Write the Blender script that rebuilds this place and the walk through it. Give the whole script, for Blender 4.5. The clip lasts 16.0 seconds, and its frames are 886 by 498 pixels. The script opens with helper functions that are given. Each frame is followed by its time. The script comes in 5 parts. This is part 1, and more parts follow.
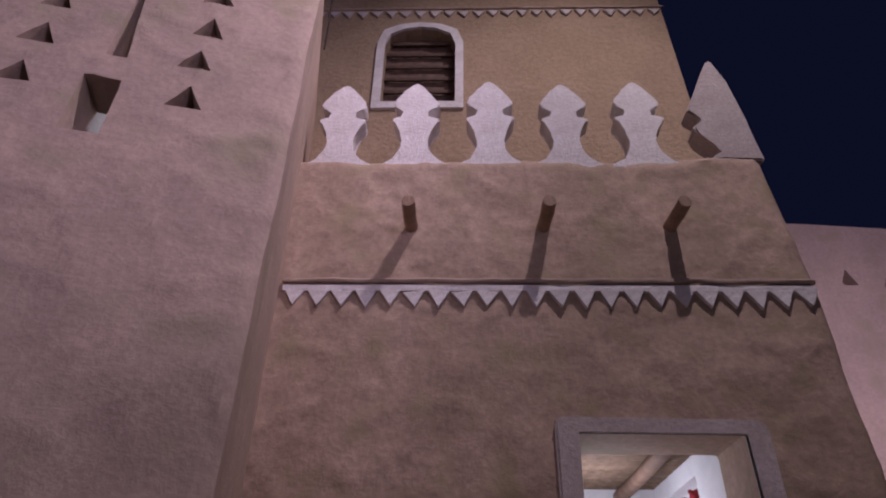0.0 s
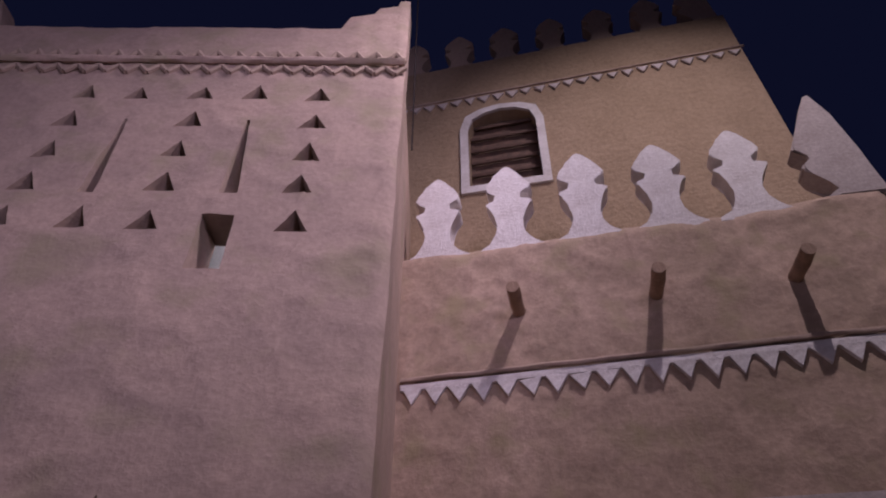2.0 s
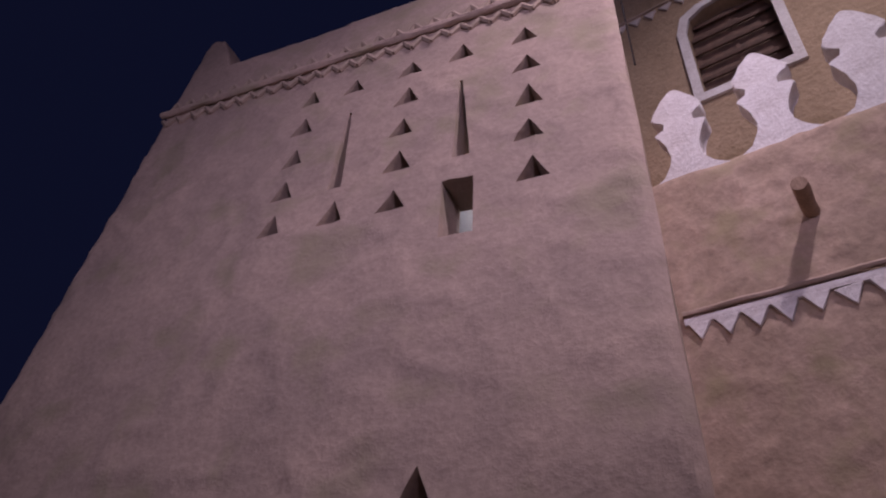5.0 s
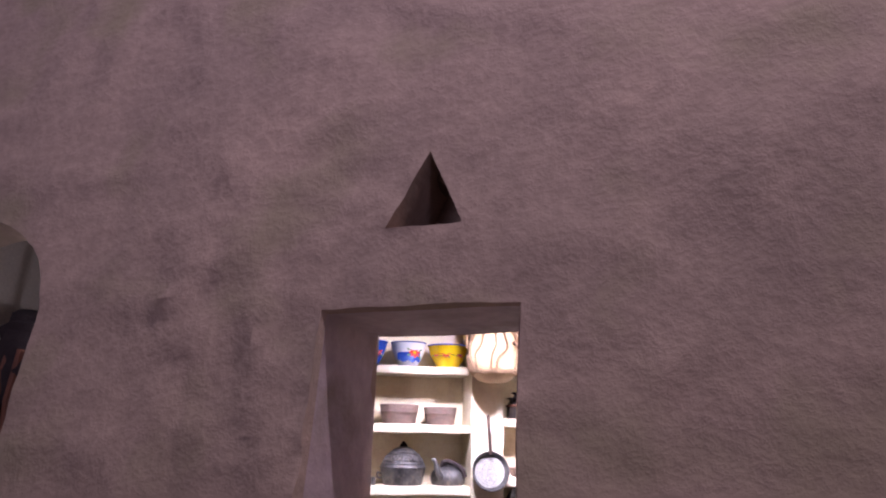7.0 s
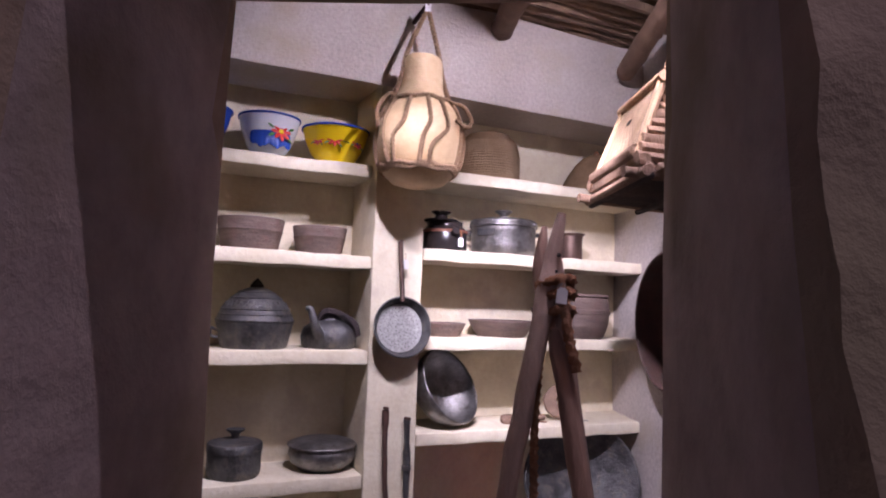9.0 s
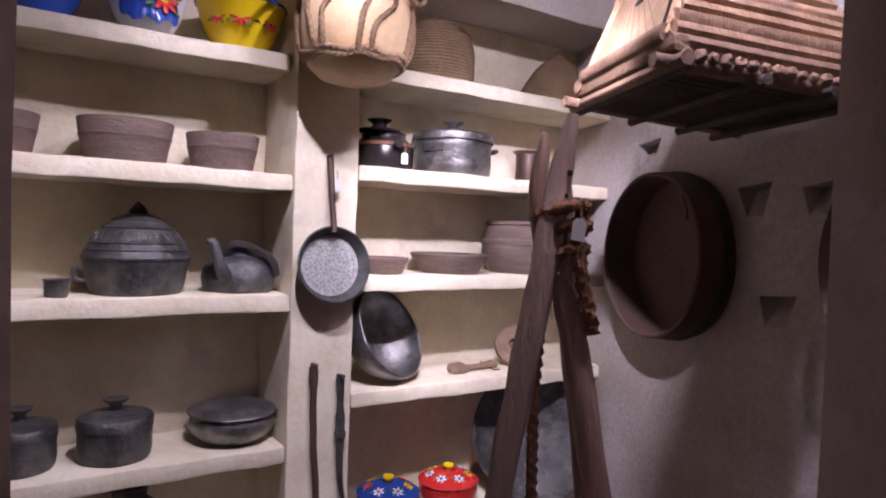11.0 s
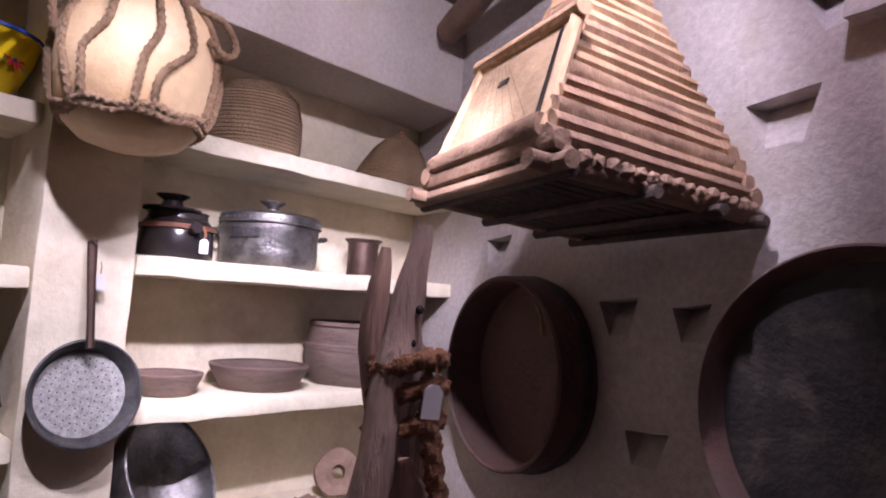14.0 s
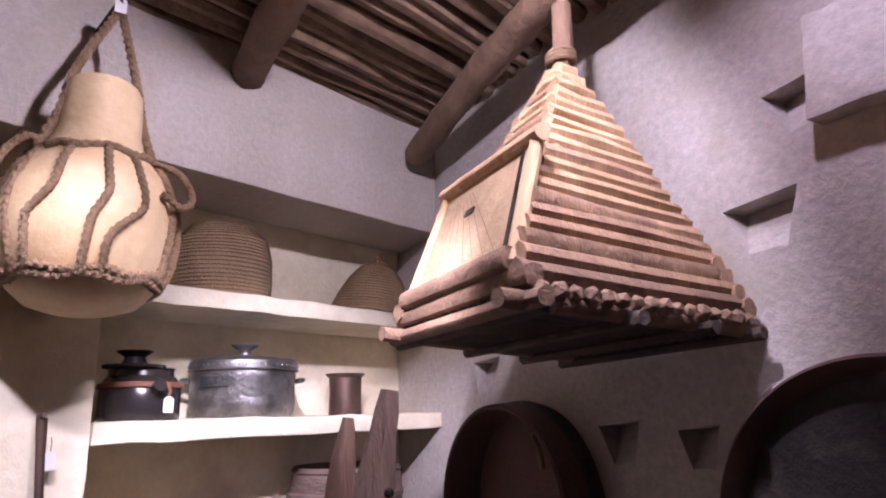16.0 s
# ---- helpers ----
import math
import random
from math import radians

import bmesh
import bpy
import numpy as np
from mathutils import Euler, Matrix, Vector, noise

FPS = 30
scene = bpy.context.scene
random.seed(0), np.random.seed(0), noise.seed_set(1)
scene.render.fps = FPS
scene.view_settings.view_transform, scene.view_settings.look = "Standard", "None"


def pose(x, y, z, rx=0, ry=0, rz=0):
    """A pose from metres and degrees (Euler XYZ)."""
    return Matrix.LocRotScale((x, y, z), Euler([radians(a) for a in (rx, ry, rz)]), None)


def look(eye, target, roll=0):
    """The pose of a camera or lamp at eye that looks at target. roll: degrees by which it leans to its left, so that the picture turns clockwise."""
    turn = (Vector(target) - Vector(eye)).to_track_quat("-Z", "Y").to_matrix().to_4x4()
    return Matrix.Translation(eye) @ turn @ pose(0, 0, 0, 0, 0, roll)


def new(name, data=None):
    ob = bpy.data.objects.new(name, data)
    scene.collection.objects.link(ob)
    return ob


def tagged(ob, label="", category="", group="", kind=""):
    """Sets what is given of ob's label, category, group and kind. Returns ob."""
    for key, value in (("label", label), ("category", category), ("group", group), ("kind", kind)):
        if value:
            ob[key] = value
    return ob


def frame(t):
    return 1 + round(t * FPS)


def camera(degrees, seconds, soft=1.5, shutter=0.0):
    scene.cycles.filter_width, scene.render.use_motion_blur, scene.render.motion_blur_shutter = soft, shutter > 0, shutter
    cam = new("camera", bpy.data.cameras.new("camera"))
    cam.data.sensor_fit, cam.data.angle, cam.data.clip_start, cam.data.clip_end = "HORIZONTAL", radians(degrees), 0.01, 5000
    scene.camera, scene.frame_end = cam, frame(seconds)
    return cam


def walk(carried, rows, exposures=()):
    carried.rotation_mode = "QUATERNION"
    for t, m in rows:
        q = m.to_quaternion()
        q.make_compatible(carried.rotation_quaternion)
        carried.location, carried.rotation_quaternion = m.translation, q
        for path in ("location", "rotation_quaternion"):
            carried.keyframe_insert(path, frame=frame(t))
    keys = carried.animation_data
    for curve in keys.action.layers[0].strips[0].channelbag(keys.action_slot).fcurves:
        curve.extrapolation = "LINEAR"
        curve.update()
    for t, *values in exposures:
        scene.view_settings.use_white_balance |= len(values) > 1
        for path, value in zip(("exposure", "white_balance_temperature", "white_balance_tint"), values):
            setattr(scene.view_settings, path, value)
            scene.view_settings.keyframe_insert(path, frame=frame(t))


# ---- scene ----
cam = camera(68.81, 16.0, soft=2.0)
ROWS = [
    (0, 0.140, -0.204, 1.147, -19.73, 32.78, 1.10),
    (0.5, 0.088, -0.284, 1.209, -16.97, 33.78, 0.22),
    (1, 0.065, -0.332, 1.285, -14.06, 35.30, -0.12),
    (1.5, 0.040, -0.376, 1.361, -12.33, 36.38, 0.38),
    (2, 0.057, -0.328, 1.369, -8.71, 38.60, -0.06),
    (2.5, 0.065, -0.280, 1.366, -4.48, 41.05, -0.83),
    (3, 0.070, -0.202, 1.358, 1.59, 41.76, -0.59),
    (5.5, -0.522, 0.467, 1.524, 15.21, 30.32, 1.39),
    (6, -0.729, 0.920, 1.504, 14.44, 25.17, 0.67),
    (6.5, -0.892, 1.518, 1.603, 13.68, 21.12, 1.56),
    (7, -1.133, 2.163, 1.665, 11.32, 15.88, 1.18),
    (7.5, -1.420, 2.882, 1.623, 6.15, 11.83, -0.05),
    (8, -1.590, 3.487, 1.566, 4.90, 10.93, 2.26),
    (8.5, -1.690, 3.880, 1.535, -0.10, 7.97, 1.00),
    (9, -1.757, 4.078, 1.525, -4.10, 4.76, 2.08),
    (9.5, -1.747, 4.200, 1.515, -4.65, 2.45, 1.95),
    (9.7, -1.769, 4.273, 1.519, -6.34, 1.60, 1.95),
    (12, -1.836, 4.826, 1.562, -14.08, -2.27, 2.56),
    (12.5, -1.807, 4.858, 1.576, -17.22, -2.00, 3.04),
    (13, -1.787, 4.918, 1.611, -22.81, -1.15, 3.46),
    (13.5, -1.738, 5.036, 1.646, -24.58, 1.69, 3.94),
    (14, -1.680, 5.099, 1.690, -26.62, 4.91, 3.63),
    (14.5, -1.655, 5.137, 1.722, -28.88, 7.72, 3.60),
    (15.2, -1.621, 5.150, 1.759, -28.96, 10.57, 2.46),
    (15.5, -1.611, 5.154, 1.776, -28.99, 12.17, 0.51),
    (16, -1.606, 5.156, 1.780, -27.18, 14.10, -1.55),
]
# exposure falls as the camera nears the bright store room
walk(cam, [(t, pose(x, y, z, 90 + pitch, 0, yaw) @ pose(0, 0, 0, 0, 0, roll)) for t, x, y, z, yaw, pitch, roll in ROWS],
     [(0, 0.0), (3.2, 0.0), (5.5, 0.1), (6.5, 0.3), (7.5, 0.05), (8.2, -0.7), (9.0, -1.0), (10, -1.05), (16, -1.05)])

# ---- places: frames of the tower front, the wing wall and the shelf wall ----
TOWER = pose(-1.7, 4.78, 0, 0, 0, -7.97)      # x along the front, y into the tower
WING = pose(0.62, 6.98, 0, 0, 0, -21.7)       # x along the wing wall, y into it
SHELF = pose(-1.635, 7.067, 0, 0, 0, 20.4)    # x along the shelves, y into the wall
SIDE = pose(-0.33, 6.1, 0, 0, 0, 93.7)         # x along the side wall towards the shelves, y out into the room
I4 = Matrix.Identity(4)

# ---- world and light ----
world = bpy.data.worlds.new("night")
world.use_nodes = True
scene.world = world
world.node_tree.nodes["Background"].inputs["Color"].default_value = (0.0036, 0.0044, 0.0160, 1)
world.node_tree.nodes["Background"].inputs["Strength"].default_value = 1.0


def lamp(name, kind, eye, target, watts, colour, size=0.1, cone=60, blend=0.5):
    data = bpy.data.lights.new(name, kind)
    data.energy, data.color = watts, colour
    if kind == "AREA":
        data.shape, data.size = "DISK", size
    else:
        data.shadow_soft_size = size
    if kind == "SPOT":
        data.spot_size, data.spot_blend = radians(cone), blend
    ob = new(name, data)
    ob.matrix_world = look(eye, target)
    return ob


PINK = (1.0, 0.81, 1.22)
lamp("floodlight_square", "SPOT", (2.5, -8.0, 8.5), (-1.7, 5.5, 8.3), 2500, PINK, 1.4, 58, 1.0)
# added soft fill for the lower tower, no known fitting
lamp("street_fill", "SPOT", (-7.0, -9.0, 4.0), (-1.0, 5.4, 4.0), 800, (0.96, 0.82, 1.18), 2.5, 85, 1.0)
lamp("floodlight_roof", "SPOT", WING @ Vector((5.9, -4.6, 16.5)), WING @ Vector((3.6, 0.0, 6.6)), 3350, (1.03, 0.86, 1.0), 0.10, 90, 1.0)
lamp("floodlight_roof_tower", "SPOT", (3.4, 1.2, 14.5), (-0.8, 5.3, 7.4), 1150, (1.03, 0.84, 1.10), 0.12, 62, 1.0)
COOL = (1.01, 0.90, 1.16)
lamp("store_spot_middle", "SPOT", (-1.20, 5.80, 2.86), (-1.15, 7.0, 2.2), 260, COOL, 0.035, 132, 0.35)
lamp("store_spot_right", "SPOT", (-1.48, 5.72, 2.56), SHELF @ Vector((0.72, 0, 1.42)), 470, COOL, 0.03, 48, 0.6)
lamp("store_spot_left", "SPOT", (-1.75, 5.75, 2.90), SHELF @ Vector((-0.45, 0, 1.25)), 290, COOL, 0.03, 58, 0.7)
lamp("store_spot_side", "SPOT", (-0.76, 5.70, 2.90), (-0.42, 6.05, 1.6), 40, (0.98, 0.84, 1.2), 0.03, 120, 0.9)
# unseen point light added to brighten the pale wall behind the square opening
lamp("tower_fill", "POINT", TOWER @ Vector((0.55, 1.35, 6.9)), (0, 0, 0), 26, (0.9, 0.9, 1.1), 0.08)
# unseen light added behind the jamb to lift the dark passage
lamp("passage_fill", "POINT", TOWER @ Vector((-2.55, 1.0, 2.3)), (0, 0, 0), 7, (0.95, 0.9, 1.1), 0.06)
# assumed spot, added to brighten the distant courtyard wall
lamp("court_fill", "SPOT", WING @ Vector((11, -3, 2.5)), WING @ Vector((11, 5, 7.5)), 1500, PINK, 0.2, 80, 0.8)
lamp("majlis_light", "POINT", WING @ Vector((4.0, 2.3, 2.75)), (0, 0, 0), 60, (0.95, 0.93, 1.15), 0.15)


# ---- materials ----
def material(name, colour, second=None, rough=0.9, metal=0.0, scale=3.0, grain=60.0, bump=0.3, stretch=(1, 1, 1), mid=(0.35, 0.7), dirt=None, fleck=0.25, depth=0.02):
    m = bpy.data.materials.new(name)
    m.use_nodes = True
    nt = m.node_tree
    n, l = nt.nodes, nt.links
    b = n["Principled BSDF"]
    second = second or tuple(c * 0.72 for c in colour)
    co = n.new("ShaderNodeTexCoord")
    mp = n.new("ShaderNodeMapping")
    mp.inputs["Scale"].default_value = stretch
    l.new(co.outputs["Object"], mp.inputs["Vector"])
    big = n.new("ShaderNodeTexNoise")
    big.inputs["Scale"].default_value, big.inputs["Detail"].default_value, big.inputs["Roughness"].default_value = scale, 6, 0.6
    l.new(mp.outputs["Vector"], big.inputs["Vector"])
    ramp = n.new("ShaderNodeValToRGB")
    ramp.color_ramp.elements[0].position, ramp.color_ramp.elements[1].position = mid
    ramp.color_ramp.elements[0].color, ramp.color_ramp.elements[1].color = (*second, 1), (*colour, 1)
    l.new(big.outputs["Fac"], ramp.inputs["Fac"])
    fine = n.new("ShaderNodeTexNoise")
    fine.inputs["Scale"].default_value, fine.inputs["Detail"].default_value, fine.inputs["Roughness"].default_value = grain, 5, 0.65
    l.new(mp.outputs["Vector"], fine.inputs["Vector"])
    mix = n.new("ShaderNodeMix")
    mix.data_type, mix.blend_type = "RGBA", "OVERLAY"
    mix.inputs["Factor"].default_value = fleck
    l.new(ramp.outputs["Color"], mix.inputs["A"])
    l.new(fine.outputs["Fac"], mix.inputs["B"])
    out = mix.outputs["Result"]
    if dirt:
        st = n.new("ShaderNodeTexNoise")
        st.inputs["Scale"].default_value, st.inputs["Detail"].default_value = scale * 2.3, 8
        l.new(co.outputs["Object"], st.inputs["Vector"])
        r2 = n.new("ShaderNodeValToRGB")
        r2.color_ramp.elements[0].position, r2.color_ramp.elements[1].position = 0.52, 0.72
        l.new(st.outputs["Fac"], r2.inputs["Fac"])
        m2 = n.new("ShaderNodeMix")
        m2.data_type = "RGBA"
        l.new(r2.outputs["Color"], m2.inputs["Factor"])
        l.new(out, m2.inputs["A"])
        m2.inputs["B"].default_value = (*dirt, 1)
        out = m2.outputs["Result"]
    info = n.new("ShaderNodeObjectInfo")
    hsv = n.new("ShaderNodeHueSaturation")
    ra = n.new("ShaderNodeMapRange")
    ra.inputs["To Min"].default_value, ra.inputs["To Max"].default_value = 0.88, 1.12
    l.new(info.outputs["Random"], ra.inputs["Value"])
    l.new(ra.outputs["Result"], hsv.inputs["Value"])
    l.new(out, hsv.inputs["Color"])
    l.new(hsv.outputs["Color"], b.inputs["Base Color"])
    b.inputs["Roughness"].default_value, b.inputs["Metallic"].default_value = rough, metal
    if rough < 0.7:
        rr = n.new("ShaderNodeMapRange")
        rr.inputs["To Min"].default_value, rr.inputs["To Max"].default_value = rough * 0.7, min(1, rough * 1.5)
        l.new(big.outputs["Fac"], rr.inputs["Value"])
        l.new(rr.outputs["Result"], b.inputs["Roughness"])
    add = n.new("ShaderNodeMath")
    add.operation = "MULTIPLY_ADD"
    add.inputs[1].default_value = 1.6
    l.new(big.outputs["Fac"], add.inputs[0])
    l.new(fine.outputs["Fac"], add.inputs[2])
    bp = n.new("ShaderNodeBump")
    bp.inputs["Strength"].default_value, bp.inputs["Distance"].default_value = bump, depth
    l.new(add.outputs["Value"], bp.inputs["Height"])
    l.new(bp.outputs["Normal"], b.inputs["Normal"])
    return m


MUD = material("mud_plaster", (0.46, 0.335, 0.265), (0.36, 0.265, 0.215), mid=(0.36, 0.66), scale=0.7, grain=13, bump=0.36, dirt=(0.33, 0.265, 0.18), fleck=0.3, depth=0.04)
MUD_SMOOTH = material("mud_plaster_trowelled", (0.47, 0.335, 0.255), (0.355, 0.255, 0.185), mid=(0.38, 0.64), scale=0.9, grain=11, bump=0.28, dirt=(0.35, 0.275, 0.17), fleck=0.45, depth=0.05)
MUD_DARK = material("mud_plaster_ochre", (0.37, 0.265, 0.175), (0.29, 0.205, 0.13), scale=1.0, grain=10, bump=0.6, fleck=0.35, depth=0.06)
GYPSUM = material("gypsum_white", (0.74, 0.70, 0.69), (0.58, 0.53, 0.51), scale=2.5, grain=22, bump=0.5, fleck=0.35, depth=0.03)
FRAME = material("gypsum_frame", (0.54, 0.47, 0.45), (0.42, 0.355, 0.33), scale=2.5, grain=20, bump=0.4, fleck=0.3)
PLASTER = material("room_plaster", (0.60, 0.54, 0.51), (0.47, 0.41, 0.37), scale=1.6, grain=55, bump=0.42, dirt=(0.49, 0.42, 0.33), fleck=0.3)
ROUGHCAST = material("rough_room_plaster", (0.52, 0.475, 0.455), (0.40, 0.355, 0.33), scale=1.8, grain=45, bump=0.38, dirt=(0.40, 0.345, 0.28), fleck=0.4, depth=0.015)
SHELFM = material("painted_shelf_plaster", (0.80, 0.735, 0.585), (0.66, 0.58, 0.43), scale=4, grain=45, bump=0.28, dirt=(0.63, 0.55, 0.43), fleck=0.25)
JAMB = material("passage_plaster", (0.52, 0.42, 0.43), (0.40, 0.32, 0.33), scale=1.6, grain=14, bump=0.3, fleck=0.3, depth=0.03, dirt=(0.33, 0.26, 0.225))
WHITE = material("white_room_plaster", (0.78, 0.77, 0.78), (0.68, 0.67, 0.68), scale=2, grain=30, bump=0.2)
SAND = material("packed_sand", (0.36, 0.29, 0.22), scale=1.2, grain=60, bump=0.5)
EARTH = material("earth_floor", (0.40, 0.34, 0.29), scale=2.2, grain=60, bump=0.5)
LOG = material("tamarisk_log", (0.24, 0.145, 0.095), (0.13, 0.075, 0.05), rough=0.8, scale=5, grain=45, bump=0.6, stretch=(1, 1, 0.25))
BEAM = material("weathered_beam", (0.36, 0.24, 0.17), (0.24, 0.155, 0.105), rough=0.85, scale=5, grain=40, bump=0.5, stretch=(1, 1, 0.3))
STICK = material("palm_stick", (0.25, 0.165, 0.105), (0.12, 0.075, 0.05), rough=0.8, scale=9, grain=70, bump=0.5, stretch=(1, 1, 0.15))
POLE = material("old_grey_timber", (0.46, 0.32, 0.26), (0.27, 0.175, 0.14), rough=0.8, scale=6, grain=55, bump=0.7, stretch=(1, 1, 0.12), dirt=(0.26, 0.19, 0.16))
POLE_RED = material("reddish_timber", (0.54, 0.34, 0.265), (0.27, 0.155, 0.115), rough=0.75, scale=6, grain=55, bump=0.6, stretch=(1, 1, 0.12))
CANE = material("split_cane", (0.62, 0.42, 0.25), (0.40, 0.24, 0.13), rough=0.7, scale=8, grain=60, bump=0.5, stretch=(1, 1, 0.15))
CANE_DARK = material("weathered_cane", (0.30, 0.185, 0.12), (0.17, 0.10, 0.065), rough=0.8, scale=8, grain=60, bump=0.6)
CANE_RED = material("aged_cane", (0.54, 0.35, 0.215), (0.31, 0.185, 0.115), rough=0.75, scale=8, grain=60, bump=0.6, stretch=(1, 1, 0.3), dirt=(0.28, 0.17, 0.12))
# near-black cane: shade of the cage underside painted as base colour
CANE_SHADE = material("shaded_cane", (0.085, 0.055, 0.042), (0.04, 0.026, 0.022), rough=0.85, scale=8, grain=60, bump=0.6)
BOARD = material("carved_board", (0.58, 0.42, 0.27), (0.40, 0.27, 0.16), rough=0.75, scale=7, grain=50, bump=0.4, stretch=(1, 3, 1))
ROPE = material("palm_rope", (0.42, 0.275, 0.165), (0.25, 0.155, 0.09), scale=20, grain=220, bump=0.8)
COIR = material("orange_coir_rope", (0.42, 0.19, 0.095), (0.25, 0.105, 0.05), scale=20, grain=200, bump=0.9)
GOURD = material("dried_gourd", (0.72, 0.56, 0.36), (0.56, 0.39, 0.22), rough=0.5, scale=4, grain=30, bump=0.15, dirt=(0.56, 0.36, 0.19), fleck=0.2)
PALM = material("woven_palm", (0.43, 0.30, 0.185), (0.31, 0.205, 0.12), scale=8, grain=160, bump=0.7)
TIN = material("tinned_copper", (0.36, 0.35, 0.345), (0.13, 0.125, 0.125), rough=0.36, metal=0.85, scale=11, grain=60, bump=0.25, dirt=(0.16, 0.145, 0.135))
DARKTIN = material("blackened_metal", (0.16, 0.16, 0.165), (0.06, 0.058, 0.06), rough=0.42, metal=0.65, scale=12, grain=70, bump=0.4, dirt=(0.19, 0.17, 0.15))
BLACK = material("black_glazed_pot", (0.018, 0.018, 0.022), (0.03, 0.022, 0.02), rough=0.2, scale=6, grain=40, bump=0.08)
COPPER = material("dark_copper", (0.17, 0.105, 0.085), (0.10, 0.066, 0.056), rough=0.45, metal=0.75, scale=7, grain=50, bump=0.15)
RUST = material("brown_iron", (0.135, 0.072, 0.058), (0.08, 0.045, 0.038), rough=0.6, metal=0.35, scale=7, grain=60, bump=0.3, dirt=(0.085, 0.06, 0.052))
PAN = material("black_iron_pan", (0.04, 0.034, 0.034), (0.022, 0.019, 0.02), rough=0.5, metal=0.3, scale=6, grain=50, bump=0.3, dirt=(0.075, 0.06, 0.05))
BOWLWOOD = material("grey_wooden_bowl", (0.22, 0.155, 0.13), (0.12, 0.082, 0.07), rough=0.6, scale=7, grain=60, bump=0.5, stretch=(1, 1, 4), dirt=(0.17, 0.10, 0.085))
CLAY = material("brown_clay", (0.30, 0.20, 0.145), (0.19, 0.12, 0.085), rough=0.75, scale=8, grain=60, bump=0.4)
LEATHER = material("brown_leather", (0.22, 0.085, 0.05), rough=0.6, scale=8, grain=80, bump=0.3)
E_WHITE = material("white_enamel", (0.78, 0.80, 0.84), (0.68, 0.71, 0.78), rough=0.2, bump=0.02, fleck=0.05)
E_BLUE = material("blue_enamel", (0.03, 0.085, 0.42), (0.02, 0.05, 0.26), rough=0.2, bump=0.02, fleck=0.05)
E_YELLOW = material("yellow_enamel", (0.83, 0.60, 0.015), (0.74, 0.50, 0.01), rough=0.22, bump=0.02, fleck=0.05)
E_RED = material("red_enamel", (0.60, 0.035, 0.03), (0.50, 0.025, 0.025), rough=0.25, bump=0.02, fleck=0.05)
E_GREEN = material("green_enamel", (0.08, 0.25, 0.06), rough=0.25, bump=0.02, fleck=0.05)
SPECKLE = material("scoured_tin", (0.44, 0.44, 0.42), (0.25, 0.245, 0.24), rough=0.7, metal=0.1, scale=80, grain=220, bump=0.3, mid=(0.32, 0.66), fleck=0.5)
TAG = material("paper_tag", (0.80, 0.78, 0.78), (0.74, 0.72, 0.72), rough=0.7, bump=0.05, fleck=0.05)
CLOTH_RED = material("red_cloth", (0.45, 0.03, 0.04), (0.30, 0.02, 0.025), scale=12, grain=90, bump=0.5)
CLOTH_DARK = material("dark_woven_wool", (0.05, 0.035, 0.035), (0.028, 0.02, 0.022), scale=10, grain=90, bump=0.6)
SHUTTER = material("old_dark_wood", (0.15, 0.085, 0.06), (0.08, 0.048, 0.035), rough=0.8, scale=6, grain=50, bump=0.5, stretch=(1, 4, 1))


# ---- builders ----
def mesh_of(name, bm, mat, smooth=True):
    me = bpy.data.meshes.new(name)
    bmesh.ops.recalc_face_normals(bm, faces=bm.faces)
    bm.to_mesh(me)
    bm.free()
    for p in me.polygons:
        p.use_smooth = smooth
    if smooth:
        me.set_sharp_from_angle(angle=radians(38))
    me.materials.append(mat)
    return me


def thing(name, bm, mat, m, label, category, group="", kind="", smooth=True):
    ob = new(name, mesh_of(name, bm, mat, smooth))
    ob.matrix_world = m
    return tagged(ob, label, category, group, kind)


def empty(name, m, label, category, group="", kind=""):
    ob = new(name)
    ob.matrix_world = m
    return tagged(ob, label, category, group, kind)


def part(name, bm, mat, parent, label="", m=I4, smooth=True):
    ob = new(name, bm if isinstance(bm, bpy.types.Mesh) else mesh_of(name, bm, mat, smooth))
    ob.parent = parent
    ob.matrix_basis = m
    return tagged(ob, label)


def box(x0, x1, y0, y1, z0, z1, bevel=0.0, bm=None, seg=2):
    bm = bm or bmesh.new()
    made = bmesh.ops.create_cube(bm, size=1, matrix=Matrix.Translation(((x0 + x1) / 2, (y0 + y1) / 2, (z0 + z1) / 2)) @ Matrix.Diagonal((x1 - x0, y1 - y0, z1 - z0, 1)))
    if bevel:
        edges = list({e for v in made["verts"] for e in v.link_edges})
        bmesh.ops.bevel(bm, geom=edges, offset=bevel, segments=seg, affect="EDGES", profile=0.6)
    return bm


def prism(points, y0, y1, bm=None):
    """A slab whose outline is given in x and z, from y0 to y1."""
    bm = bm or bmesh.new()
    a = [bm.verts.new((x, y0, z)) for x, z in points]
    b = [bm.verts.new((x, y1, z)) for x, z in points]
    bm.faces.new(a)
    bm.faces.new(b[::-1])
    k = len(points)
    for i in range(k):
        bm.faces.new((a[i], b[i], b[(i + 1) % k], a[(i + 1) % k]))
    return bm


